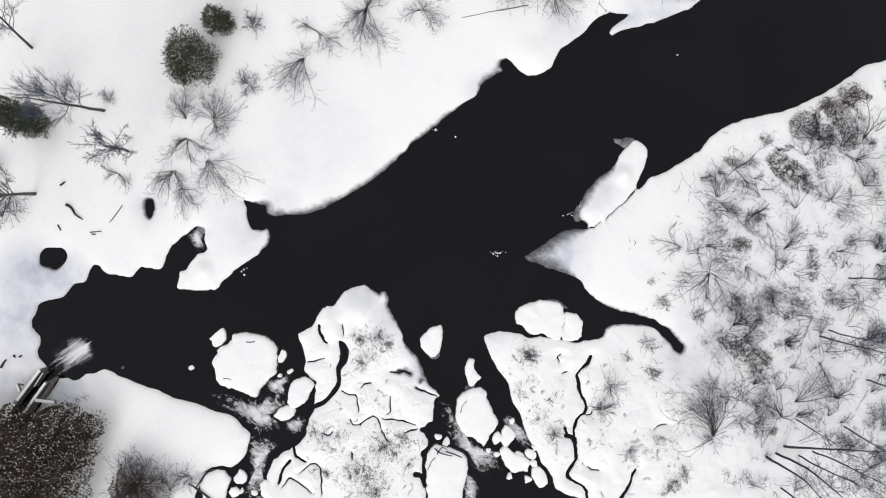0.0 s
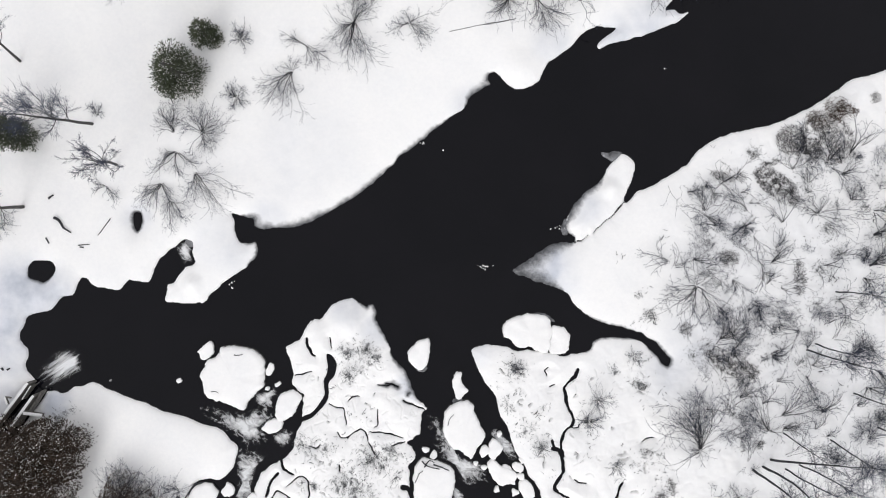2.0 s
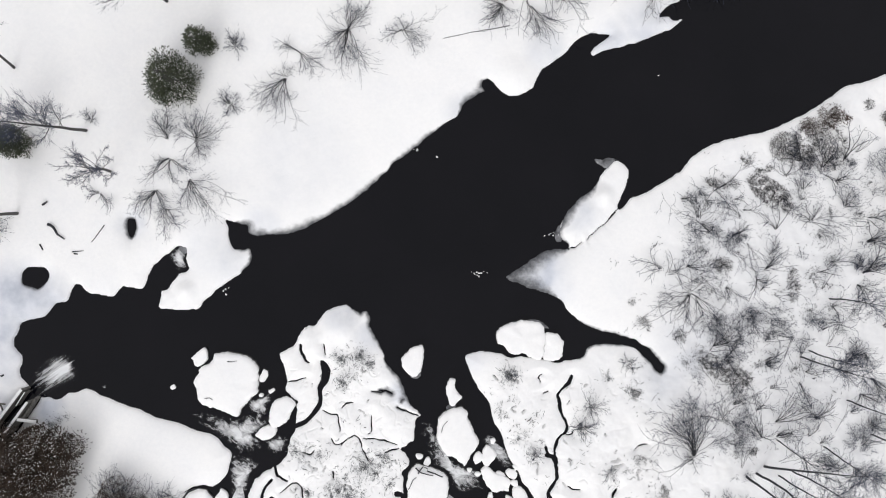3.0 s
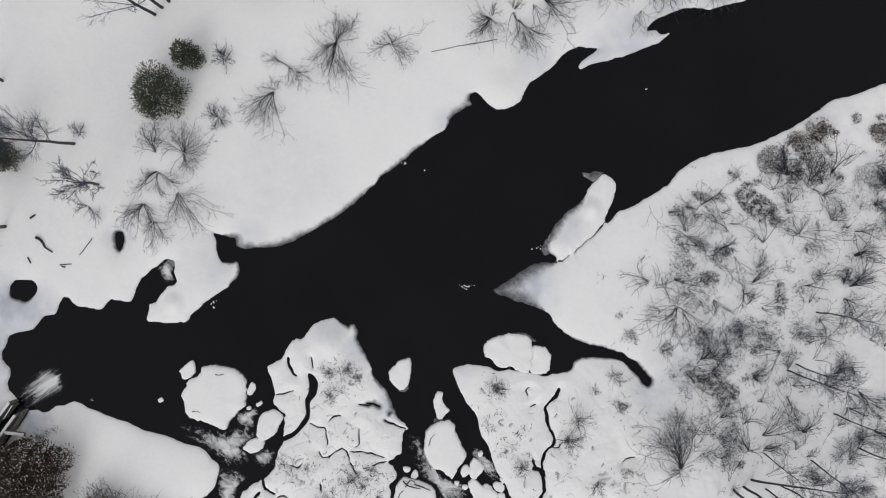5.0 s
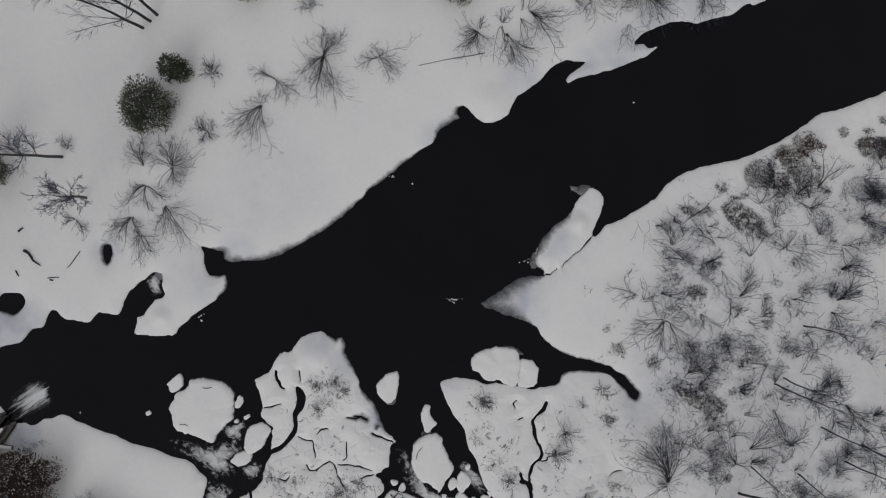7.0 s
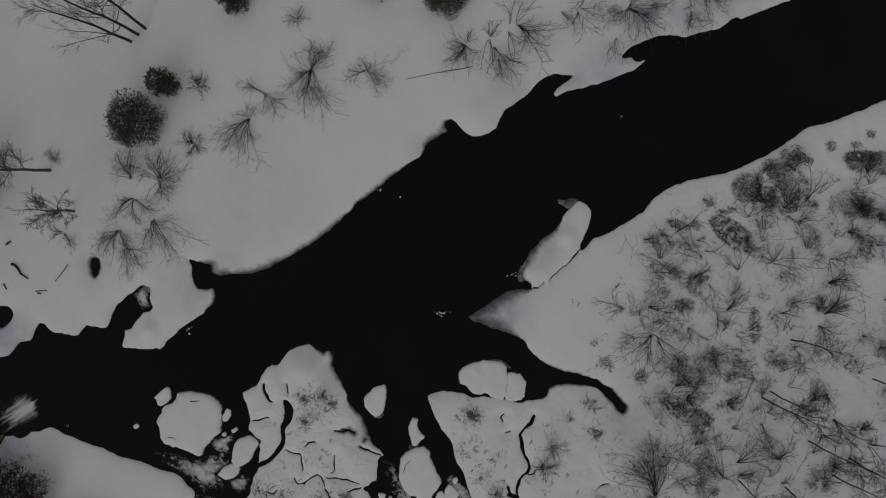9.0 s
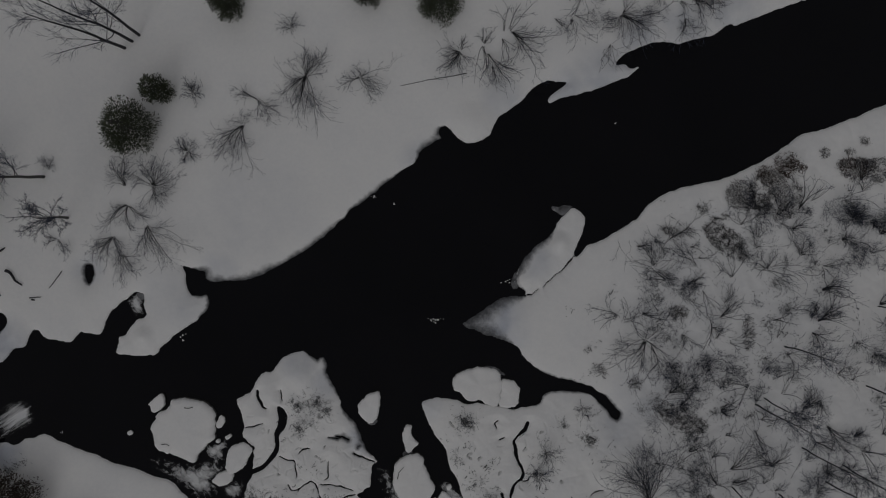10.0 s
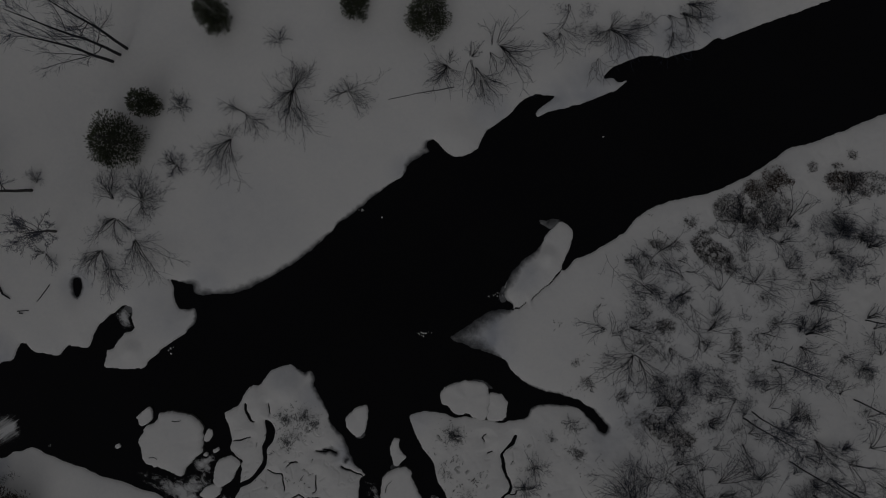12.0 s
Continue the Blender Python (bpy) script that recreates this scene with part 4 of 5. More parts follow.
stand(TREES[2], 23.4, -14.3, -0.4, 1.0, True, (0.02, 0.04))

SHRUBS = [bare_shrub(41, 2.6, 1.7, 22, 0.05, "leafless grey shrub with many thin stems in snow"),
          bare_shrub(42, 2.2, 2.2, 20, 0.14, "leafless shrub with long arching stems in snow"),
          bare_shrub(43, 1.7, 1.2, 34, 0.03, "dense leafless twiggy shrub in snow", 0.016, 7),
          bare_shrub(44, 3.0, 1.9, 12, 0.1, "sparse leafless shrub with a few long stems", 0.026, 7),
          bare_shrub(45, 1.2, 1.0, 26, 0.06, "small leafless shrub poking through snow", 0.012, 4)]
planted(SHRUBS, [
    (2, -31.43, 5.59, 0.8), (1, -30.6, 2.7, 0.6), (4, -13.34, 15.79, 0.9), (4, -6.41, 20.43, 0.9), (0, 11.82, -9.69, 0.62), (4, 11.29, -11.21, 1.0), (4, 14.39, -6.55, 0.75), (4, 6.07, -7.44, 0.65),
    (4, 13.1, -14.43, 0.7), (4, -17.84, -16.04, 1.0), (4, 7.88, -13.02, 0.6), (3, -19.3, -17.3, 0.5),
])


# the thicket on the east bank: scattered shrubs, thinner towards the shore
THICKET = np.array([(16.52, 4.06), (18.33, 5.67), (21.14, 7.07), (24.76, 8.28), (27.17, 9.89), (31.19, 11.29), (38.42, 13.3),
    (38.42, -20.86), (19.13, -20.86), (17.32, -14.43), (19.13, -8.8), (16.92, -3.98), (15.31, -0.36)])


def within(x, y, ring):
    x1, y1 = ring[:, 0], ring[:, 1]
    x2, y2 = np.roll(x1, -1), np.roll(y1, -1)
    cross = ((y1 > y) != (y2 > y)) & (x < (x2 - x1) * (y - y1) / (y2 - y1 + 1e-12) + x1)
    return bool(cross.sum() % 2)


TALL = [bare_shrub(46, 3.6, 1.4, 9, 0.05, "tall wispy leafless shrub in the thicket", 0.024, 5),
        bare_shrub(47, 3.0, 2.0, 7, 0.12, "loose leafless shrub with curved stems in the thicket", 0.025, 5),
        bare_shrub(48, 2.2, 0.8, 20, 0.03, "dense leafless twiggy shrub in the thicket", 0.014, 6),
        bare_shrub(49, 4.6, 1.5, 4, 0.07, "few tall leaning leafless stems in the thicket", 0.028, 8),
        bare_shrub(50, 1.3, 1.1, 14, 0.08, "low leafless tangle poking through snow", 0.013, 4),
        bare_shrub(58, 1.6, 0.7, 30, 0.02, "thick dark tuft of leafless twigs in snow", 0.012, 5)]
# where the brush stands thickest: x, y, radius
BRUSH = [(20.14, 4.66, 2.6), (22.35, 2.25, 2.4), (18.93, 0.04, 2.2), (24.15, 0.64, 2.2), (20.14, -3.98, 3.2), (23.95, -4.58, 2.8), (27.17, -1.17, 3.0),
         (28.37, 8.08, 2.6), (30.79, 4.06, 3.2), (21.54, -7.19, 2.4), (18.53, -10.41, 1.8), (21.14, -12.22, 2.2), (23.75, -10.01, 1.8), (27.97, -8, 3.0),
         (30.58, -4.78, 3.0), (28.78, -13.22, 3.4), (22.14, -16.44, 1.8), (31.59, -16.84, 3.4), (34.4, 6.47, 3.4), (34.8, -0.76, 3.4), (34.8, -9.61, 3.4), (25.56, 4.86, 1.8)]


def thickness(x, y):
    return max(1 - math.hypot(x - a, y - b) / r for a, b, r in BRUSH)


rng = random.Random(77)
spots = []
tries = 0
while len(spots) < 60 and tries < 20000:
    tries += 1
    x, y = rng.uniform(15, 39), rng.uniform(-20.5, 13.5)
    if not within(x, y, THICKET):
        continue
    if thickness(x, y) < rng.uniform(-0.15, 0.55):
        continue
    if all((x - a) ** 2 + (y - b) ** 2 > 0.6**2 for a, b in spots):
        spots.append((x, y))
seen_kinds = set()
for x, y in spots:
    kind = rng.choice((0, 1, 1, 3, 4, 4, 5) if x > 31 else (4, 4, 5, 1))
    stand(TALL[kind], x, y, rng.uniform(0, 6.28), rng.choice((0.65, 0.8, 1.0) if x > 31 else (0.45, 0.55, 0.65)), kind not in seen_kinds, (rng.gauss(0.08, 0.28), rng.gauss(0, 0.28)))
    seen_kinds.add(kind)


def fan(x, y, dx, dy, half, stems, thick, bushy=1.0, label="leafless shrub with thin stems fanning out over snow"):
    """A leafless shrub at x, y whose curved stems fan out towards dx, dy, within so many degrees."""
    rng = np.random.default_rng(int(abs(x * 131 + y * 71)) + stems)
    reach, turn = math.hypot(dx, dy), math.atan2(dy, dx)
    foot = np.array((x, y, ground_z(x, y) - 0.05))

    def stem(start, a, size, r0, r1, up, bend, n):
        pts, z = [np.array(start, float)], up
        for i in range(n):
            a += bend / n + rng.normal(0, 0.19)
            z -= up * 1.1 / n
            pts.append(pts[-1] + np.array((math.cos(a), math.sin(a), z)) * size / n)
        return np.array(pts), np.linspace(r0, r1, n + 1)

    stalks, twigs = [], []
    for k in range(stems):
        size = reach * (rng.uniform(0.55, 1.3) if stems > 2 else rng.uniform(0.9, 1.05))
        stalk = stem((rng.normal(0, 0.05), rng.normal(0, 0.05), 0), turn + radians(half if half < 80 else 180) * rng.uniform(-1, 1), size,
                     thick * rng.uniform(0.8, 1.6), 0.009, rng.uniform(0.5, 0.95), rng.normal(0, 0.45 if stems > 2 else 0.2), 7)
        stalks.append(stalk)
        for j in range(int(bushy * (1.2 + 1.25 * size))):
            p, d, r = along(stalk, rng.uniform(0.25, 1))
            a = math.atan2(d[1], d[0]) + rng.choice((-1, 1)) * rng.uniform(0.25, 0.9)
            twig = stem(p, a, rng.uniform(0.25, 0.6) * min(reach, 2.2), 0.0105 / bushy**0.4, 0.006 / bushy**0.4, rng.uniform(-0.1, 0.5), rng.normal(0, 0.5), 3)
            twigs.append(twig)
            for i in range(int(rng.integers(0, 3) * bushy)):
                p2, d2, r2 = along(twig, rng.uniform(0.2, 0.9))
                a2 = math.atan2(d2[1], d2[0]) + rng.choice((-1, 1)) * rng.uniform(0.3, 0.9)
                twigs.append(stem(p2, a2, rng.uniform(0.15, 0.4), 0.0085 / bushy**0.5, 0.0055 / bushy**0.5, rng.uniform(-0.1, 0.4), 0.0, 2))
    thing = tagged(new("bare_shrub"), label, "shrub", "bare shrubs")
    thing.location = foot
    tagged(part("branchwork", mesh_of("branchwork", *tubes(stalks, 4), DARK_BARK), thing), kind="stuff")
    tagged(part("twig_spray", mesh_of("twig_spray", *tubes(twigs, 3), TWIG), thing), kind="stuff")
    return thing


def tangle(x, y, rx, ry, turn, dense, mat=None):
    """A flattened clump of fine twigs or dead leaves over the snow, rx by ry, turned so many degrees."""
    rng = np.random.default_rng(int(abs(x * 97 + y * 53) * 10))
    c, s = math.cos(radians(turn)), math.sin(radians(turn))
    twigs = []
    for k in range(int(dense * 3.14 * rx * ry * (230 if mat else 120)) + 6):
        q, a = 1.28 * math.sqrt(rng.random()) ** 1.1, rng.random() * 6.283
        u, v = rx * q * math.cos(a), ry * q * math.sin(a)
        px, py = x + c * u - s * v, y + s * u + c * v
        if noise.noise((px * 2.3, py * 2.3, 3.0)) < (0.0 if mat == STRAW else -0.3 if mat else -0.12) or (mat in (None, STRAW) and noise.noise((px * 6.5, py * 6.5, 8.0)) < (0.0 if mat else -0.42)):
            continue
        way = rng.normal(0, 1) * np.array((c, s, 0)) + rng.normal(0, 0.75) * np.array((-s, c, 0)) + np.array((0, 0, rng.normal(0.1, 0.3)))
        size = rng.uniform(0.1, 0.28) if mat else rng.choice((0.2, 0.35, 0.6), p=(0.5, 0.35, 0.15)) * rng.uniform(0.7, 1.3)
        r = rng.uniform(0.008, 0.015) if mat else rng.uniform(0.006, 0.012)
        twigs.append(limb(rng, (px - x, py - y, ground_z(px, py) + rng.uniform(0.02, 0.12 if mat else 0.3)), way, size, r, r * 0.6, 2 if mat else 3, 0.3, -0.02))
    thing = tagged(new("brush_tangle", mesh_of("brush_tangle", *tubes(twigs, 3), mat or TWIG)),
                   "flattened clump of dead leaves in snow" if mat else "tangle of fine leafless twigs above the snow", "brush", kind="stuff")
    thing.location = (x, y, 0)
    return thing


tangle(24.43, 5.41, 1.51, 0.67, -38, 1.9, WITHERED)
tangle(20.59, 6.09, 0.67, 0.24, -20, 1.8, WITHERED)
tangle(21.85, 6.09, 0.32, 0.32, -0, 1, WITHERED)
tangle(22.45, 7.87, 0.16, 0.12, -0, 1.5, WITHERED)
tangle(22.85, 7.51, 0.32, 0.16, 40, 1.2, WITHERED)
tangle(23.56, 6.96, 0.20, 0.16, -0, 1.2, WITHERED)
tangle(24.15, 7.12, 0.36, 0.20, 20, 1.2, WITHERED)
tangle(20.47, 2.44, 1.90, 0.36, -5, 1.3)
tangle(21.85, 2.24, 0.79, 0.36, -0, 1.4)
tangle(19.87, 2.84, 0.99, 0.32, -10, 1)
tangle(21.46, 4.42, 0.56, 0.95, -0, 0.6)
tangle(25.42, 8.70, 0.79, 0.87, -50, 1.5, WITHERED)
tangle(27.20, 10.09, 0.52, 0.56, 40, 1.7, RUSSET)
tangle(28.71, 10.96, 0.71, 0.63, -0, 1.3, RUSSET)
tangle(28.00, 8.70, 1.59, 1.35, -30, 1, WITHERED)
tangle(26.61, 8.07, 0.71, 0.79, -0, 1.2, WITHERED)
tangle(27.13, 7.00, 1.11, 0.87, -0, 0.9)
tangle(29.98, 5.02, 0.48, 0.87, 30, 1.3)
tangle(19.08, 1.25, 0.79, 0.95, -0, 1)
tangle(21.06, 0.38, 0.56, 0.40, -0, 1.8, WITHERED)
tangle(21.46, 1.65, 0.87, 0.36, -0, 1.3)
tangle(16.78, 0.06, 0.48, 0.24, -0, 1.2)
tangle(19.28, -1.12, 0.48, 0.40, -0, 1.1)
tangle(20.47, -1.12, 1.03, 0.71, 30, 0.9)
tangle(17.10, -1.92, 0.60, 0.28, -0, 0.8)
tangle(26.61, 0.94, 0.32, 0.24, -0, 1.6)
tangle(26.02, -1.04, 0.32, 0.99, -0, 1.2, WITHERED)
tangle(23.04, -3.11, 0.48, 0.48, -0, 1.6)
tangle(23.84, -3.70, 1.35, 0.87, -10, 1.25)
tangle(24.43, -2.51, 0.60, 0.16, -10, 1.5)
tangle(25.30, -3.50, 0.71, 0.63, -0, 1.1)
tangle(26.33, -4.69, 0.95, 0.32, -15, 1.6)
tangle(20.07, -4.14, 1.39, 0.20, -0, 1.3)
tangle(18.09, -4.69, 0.36, 0.40, -0, 1.2, WITHERED)
tangle(19.48, -3.70, 0.79, 0.56, -0, 0.7)
tangle(21.66, -5.09, 1.35, 1.27, -0, 0.8)
tangle(21.66, -5.96, 0.87, 0.40, -0, 1)
tangle(21.34, -7.15, 1.67, 0.60, -22, 1.7, WITHERED)
tangle(19.28, -7.54, 0.32, 0.63, 30, 1.3)
tangle(20.39, -6.67, 0.56, 0.40, -0, 1.3)
tangle(28.00, -3.42, 0.87, 0.36, -0, 1.9)
tangle(30.37, -5.88, 0.40, 0.32, -0, 1.2)
tangle(27.60, -6.47, 0.48, 0.20, -0, 1)
tangle(29.58, -6.67, 0.48, 0.24, -0, 1)
tangle(30.77, 0.46, 0.48, 0.60, -0, 1.3)
tangle(18.68, -9.45, 0.60, 0.48, -0, 0.8)
tangle(19.28, -10.32, 0.56, 0.60, -0, 0.8)
tangle(22.05, -8.73, 0.24, 0.48, 20, 1.3)
tangle(22.65, -10.24, 0.40, 0.56, 30, 1.2)
tangle(23.04, -11.11, 0.48, 0.79, 30, 1.4)
tangle(21.66, -12.02, 1.03, 0.40, -0, 0.9)
tangle(20.98, -12.42, 0.56, 0.48, -0, 0.9)
tangle(22.45, -12.54, 0.40, 0.60, -0, 0.8)
tangle(23.24, -12.81, 0.28, 0.24, -0, 1.7, WITHERED)
tangle(27.60, -10.32, 0.63, 0.28, 30, 1.3)
tangle(27.20, -9.45, 0.60, 0.48, -0, 0.8)
tangle(30.77, -11.74, 0.79, 0.79, -0, 1.2)
tangle(28.59, -13.81, 0.71, 0.20, -0, 0.9)
tangle(21.58, -16.26, 1.11, 0.32, -0, 0.9)
tangle(16.98, -15.79, 0.28, 0.48, 20, 1, WITHERED)
tangle(15.04, -8.73, 0.32, 0.20, 20, 1.2, WITHERED)
tangle(16.23, -16.66, 0.40, 0.36, -0, 1, WITHERED)
tangle(15.63, -13.41, 0.79, 0.16, -15, 0.6, WITHERED)
tangle(14.72, -2.31, 0.28, 0.16, -0, 1, WITHERED)
tangle(15.51, -3.70, 0.56, 0.24, -30, 0.6, WITHERED)
tangle(15.71, -16.98, 0.40, 0.16, 40, 1, WITHERED)
tangle(24.43, -7.86, 0.40, 0.24, -0, 0.7)
tangle(22.65, -14.60, 0.56, 0.32, -0, 1)
tangle(33.50, 10.63, 0.95, 0.63, -0, 1.5, RUSSET)
tangle(32.38, 7.56, 0.95, 0.79, -0, 1.2)
tangle(33.50, 7.05, 0.71, 0.48, -0, 1.2)
tangle(33.38, 3.70, 0.79, 0.56, -0, 1)
tangle(33.81, 4.66, 0.40, 0.56, -0, 1.2)
tangle(31.19, -1.51, 0.63, 0.71, -0, 0.8)
tangle(33.38, -8.35, 0.56, 0.40, -0, 1.7)
tangle(30.79, -12.33, 0.87, 0.56, -0, 1.1)
tangle(33.50, -11.33, 0.60, 0.36, -0, 1.2)
tangle(33.58, -13.32, 0.79, 0.36, -0, 1.1)
tangle(31.59, 0.20, 0.87, 0.28, 5, 1.6)
tangle(31.19, 1.87, 0.48, 0.28, -0, 1.4)
tangle(33.59, 10.97, 1.11, 0.28, -0, 1.5, WITHERED)
tangle(35.38, 10.49, 1.19, 0.71, -0, 1.3, WITHERED)
tangle(33.19, 11.77, 0.32, 0.16, -0, 1.5, WITHERED)
tangle(34.19, 12.56, 0.32, 0.20, -40, 1.2, WITHERED)
tangle(31.40, 11.69, 0.28, 0.32, -0, 1.2, WITHERED)
tangle(32.99, 7.19, 0.95, 0.48, -0, 1.2)
tangle(34.39, 4.40, 0.79, 0.56, -0, 1.2)
tangle(35.78, 3.80, 0.63, 0.40, -0, 1.3)
tangle(35.98, 8.18, 0.40, 0.48, -0, 1.3)
tangle(31.00, 0.42, 0.79, 0.28, -0, 1)
tangle(27.62, -3.72, 0.71, 0.48, -10, 1.5)
tangle(19.45, 21.72, 0.63, 0.63, -30, 1.5)
tangle(18.65, 21.33, 0.63, 0.48, -0, 1)
tangle(15.67, 21.13, 0.63, 0.87, 20, 1)
tangle(16.07, 20.73, 0.56, 0.48, -0, 0.9)
tangle(13.48, 22.72, 0.48, 0.36, -0, 1.2)
tangle(22.84, 22.84, 0.63, 0.36, -0, 1.5)
tangle(23.83, 22.32, 0.56, 0.24, -15, 1.2)
tangle(21.64, 20.53, 0.40, 0.56, -0, 0.8)
tangle(23.04, 21.92, 0.71, 0.36, -20, 0.8)
tangle(12.48, 20.53, 0.24, 0.48, -0, 0.9)
tangle(15.47, 22.72, 0.56, 0.40, -0, 0.8)

fan(19.37, 3.65, -0.37, 1.71, 50, 10, 0.014)
fan(25.54, 6.63, -0.30, 1.30, 70, 8, 0.014)
fan(29.72, 7.83, 0.87, 1.96, 14, 4, 0.034)
fan(29.12, 6.23, 0.96, 0.81, 40, 8, 0.018)
fan(27.33, 3.45, -0.48, 1.15, 75, 14, 0.014)
fan(27.33, 3.37, 1.85, -1.36, 3, 2, 0.016)
fan(27.73, 3.65, 2.34, -0.18, 5, 2, 0.014)
fan(29.72, 4.44, 0.42, 1.13, 35, 9, 0.016)
fan(24.86, 2.85, -0.70, 1.34, 40, 6, 0.020)
fan(16.78, 5.64, 0.84, -2.06, 4, 1, 0.014)
fan(16.86, 0.06, -1.68, 0.59, 30, 7, 0.012)
fan(18.77, -1.61, -0.36, 2.26, 90, 18, 0.012)
fan(18.77, -1.73, -2.01, -2.29, 30, 7, 0.012)
fan(19.17, -1.93, -0.01, -2.30, 40, 7, 0.012)
fan(24.06, 0.03, 1.55, 1.01, 22, 8, 0.020)
fan(24.22, 1.06, 0.98, 0.77, 15, 5, 0.016)
fan(23.43, -0.41, -0.54, -1.87, 6, 2, 0.024)
fan(23.51, -0.65, 0.75, -0.31, 20, 4, 0.016)
fan(20.56, -5.43, 1.39, 1.19, 40, 12, 0.014)
fan(21.56, -5.31, -0.90, 1.65, 40, 10, 0.012)
fan(21.36, -5.91, 0.70, -1.10, 50, 8, 0.012)
fan(28.12, -3.72, 2.18, -0.41, 6, 2, 0.014)
fan(24.14, -6.58, 1.40, 0.70, 8, 3, 0.018)
fan(24.14, -6.58, 0.41, -0.77, 6, 1, 0.014)
fan(30.51, -5.99, -0.20, 1.12, 90, 12, 0.012)
fan(19.05, -13.15, -1.14, 3.96, 19, 30, 0.013)
fan(19.05, -13.15, 0.59, 3.14, 22, 12, 0.012)
fan(19.05, -13.27, -0.04, -0.87, 80, 10, 0.012)
fan(19.05, -13.27, -2.84, -0.67, 10, 3, 0.010)
fan(23.94, -11.88, -2.14, 2.62, 16, 9, 0.016)
fan(23.94, -11.88, 1.09, 0.22, 20, 4, 0.012)
fan(21.16, -10.68, -0.36, 2.14, 35, 6, 0.013)
fan(24.86, -10.76, 1.78, 1.82, 18, 9, 0.016)
fan(24.46, -8.37, 0.93, -0.03, 25, 5, 0.013)
fan(24.94, -11.68, 1.38, 0.38, 22, 12, 0.013)
fan(27.73, -10.56, 0.92, 1.22, 14, 6, 0.022)
fan(27.73, -10.56, -1.48, 2.03, 20, 6, 0.012)
fan(25.14, -13.67, 2.42, 1.89, 4, 2, 0.014)
fan(29.12, -11.48, 0.41, 2.25, 3, 1, 0.014)
fan(22.43, -14.07, 0.08, 2.42, 14, 3, 0.012)
fan(21.56, -16.53, 0.80, 0.42, 60, 8, 0.012)
fan(24.74, -17.05, 1.01, 1.23, 40, 7, 0.012)
fan(30.11, -15.46, 0.33, 1.80, 60, 10, 0.012)
fan(28.52, -14.27, 0.98, 0.98, 40, 8, 0.012)
fan(26.53, -7.90, 0.47, -1.80, 12, 4, 0.013)
fan(30.51, 0.06, 0.50, 0.79, 50, 8, 0.014)
fan(23.74, -1.53, 0.36, 1.00, 40, 7, 0.012)
fan(23.15, -3.12, -0.04, -1.53, 40, 9, 0.012)
fan(26.13, -4.71, -2.01, -1.09, 40, 6, 0.011)
fan(18.17, -11.88, -1.25, 1.55, 20, 6, 0.010)
fan(27.73, -0.13, 1.25, 0.28, 4, 2, 0.026)
fan(28.12, -1.33, 0.57, 1.39, 5, 2, 0.022)
fan(21.75, 2.45, 0.94, 0.45, 25, 8, 0.014)
fan(20.16, 2.65, -2.10, 0.74, 25, 7, 0.012)
fan(22.35, 3.65, -0.98, 1.89, 30, 7, 0.011)
fan(22.35, 4.24, 1.58, 0.12, 8, 4, 0.011)
fan(20.56, 5.64, 1.54, -1.28, 5, 2, 0.011)
fan(26.73, 5.64, -0.47, 1.12, 70, 9, 0.012)
fan(28.12, 7.23, 0.53, 1.45, 50, 10, 0.014)
fan(26.53, 7.63, -1.23, 1.63, 40, 10, 0.014)
fan(21.36, -1.13, 0.70, -1.16, 40, 8, 0.011)
fan(30.91, -8.69, -0.12, -1.09, 60, 7, 0.013)
fan(30.11, -10.09, 0.81, 0.29, 20, 5, 0.014)
fan(32.59, 5.58, 1.11, -0.31, 30, 8, 0.016)
fan(31.24, 1.99, 1.80, 0.81, 22, 12, 0.022)
fan(30.92, -0.21, 2.01, 1.26, 14, 12, 0.020)
fan(30.52, -1.01, 1.11, -1.10, 25, 9, 0.015)
fan(29.92, -6.40, 0.99, 1.13, 30, 9, 0.018)
fan(31.72, -7.60, 1.07, -1.88, 22, 12, 0.016)
fan(30.92, -8.80, 1.47, -0.37, 25, 8, 0.013)
fan(33.51, -8.40, 0.86, 0.52, 30, 9, 0.020)
fan(33.51, 7.18, 0.62, 0.94, 50, 9, 0.014)
fan(34.11, 8.98, 0.24, 1.12, 50, 8, 0.014)
fan(31.72, -11.00, 1.34, 0.22, 30, 8, 0.012)
fan(33.51, -11.60, 0.20, -1.19, 70, 10, 0.012)
fan(30.92, -12.40, 0.41, 1.59, 70, 10, 0.012)
fan(35.32, 5.99, 0.94, 0.98, 40, 14, 0.024)
fan(35.32, 0.99, 0.85, 0.65, 30, 8, 0.028)
fan(36.32, -1.61, 0.11, 1.06, 50, 8, 0.016)
fan(35.72, 0.19, 0.71, 0.45, 20, 5, 0.020)
fan(33.92, 9.79, 0.44, 1.14, 60, 9, 0.014)
fan(33.52, 6.99, -1.29, 0.78, 60, 8, 0.013)
fan(34.72, 4.59, 0.26, 1.20, 60, 9, 0.013)
fan(17.03, 21.48, 0.73, 0.92, 40, 7, 0.014)
fan(17.11, 21.48, 0.97, -1.93, 28, 12, 0.015)
fan(17.11, 21.40, 2.42, -1.57, 10, 8, 0.016)
fan(17.11, 21.48, -1.35, -1.28, 30, 8, 0.013)
fan(14.07, 23.20, 0.26, -2.49, 12, 4, 0.014)
fan(13.71, 21.40, 0.89, -1.18, 20, 4, 0.014)
fan(13.51, 21.20, 0.28, -1.79, 20, 5, 0.012)
fan(22.12, 22.60, 1.31, -1.25, 18, 10, 0.020)
fan(22.52, 23.20, 1.48, -1.08, 16, 8, 0.022)
fan(21.52, 21.20, 0.20, -1.57, 30, 7, 0.013)
fan(21.12, 22.40, 1.15, -1.23, 14, 5, 0.016)
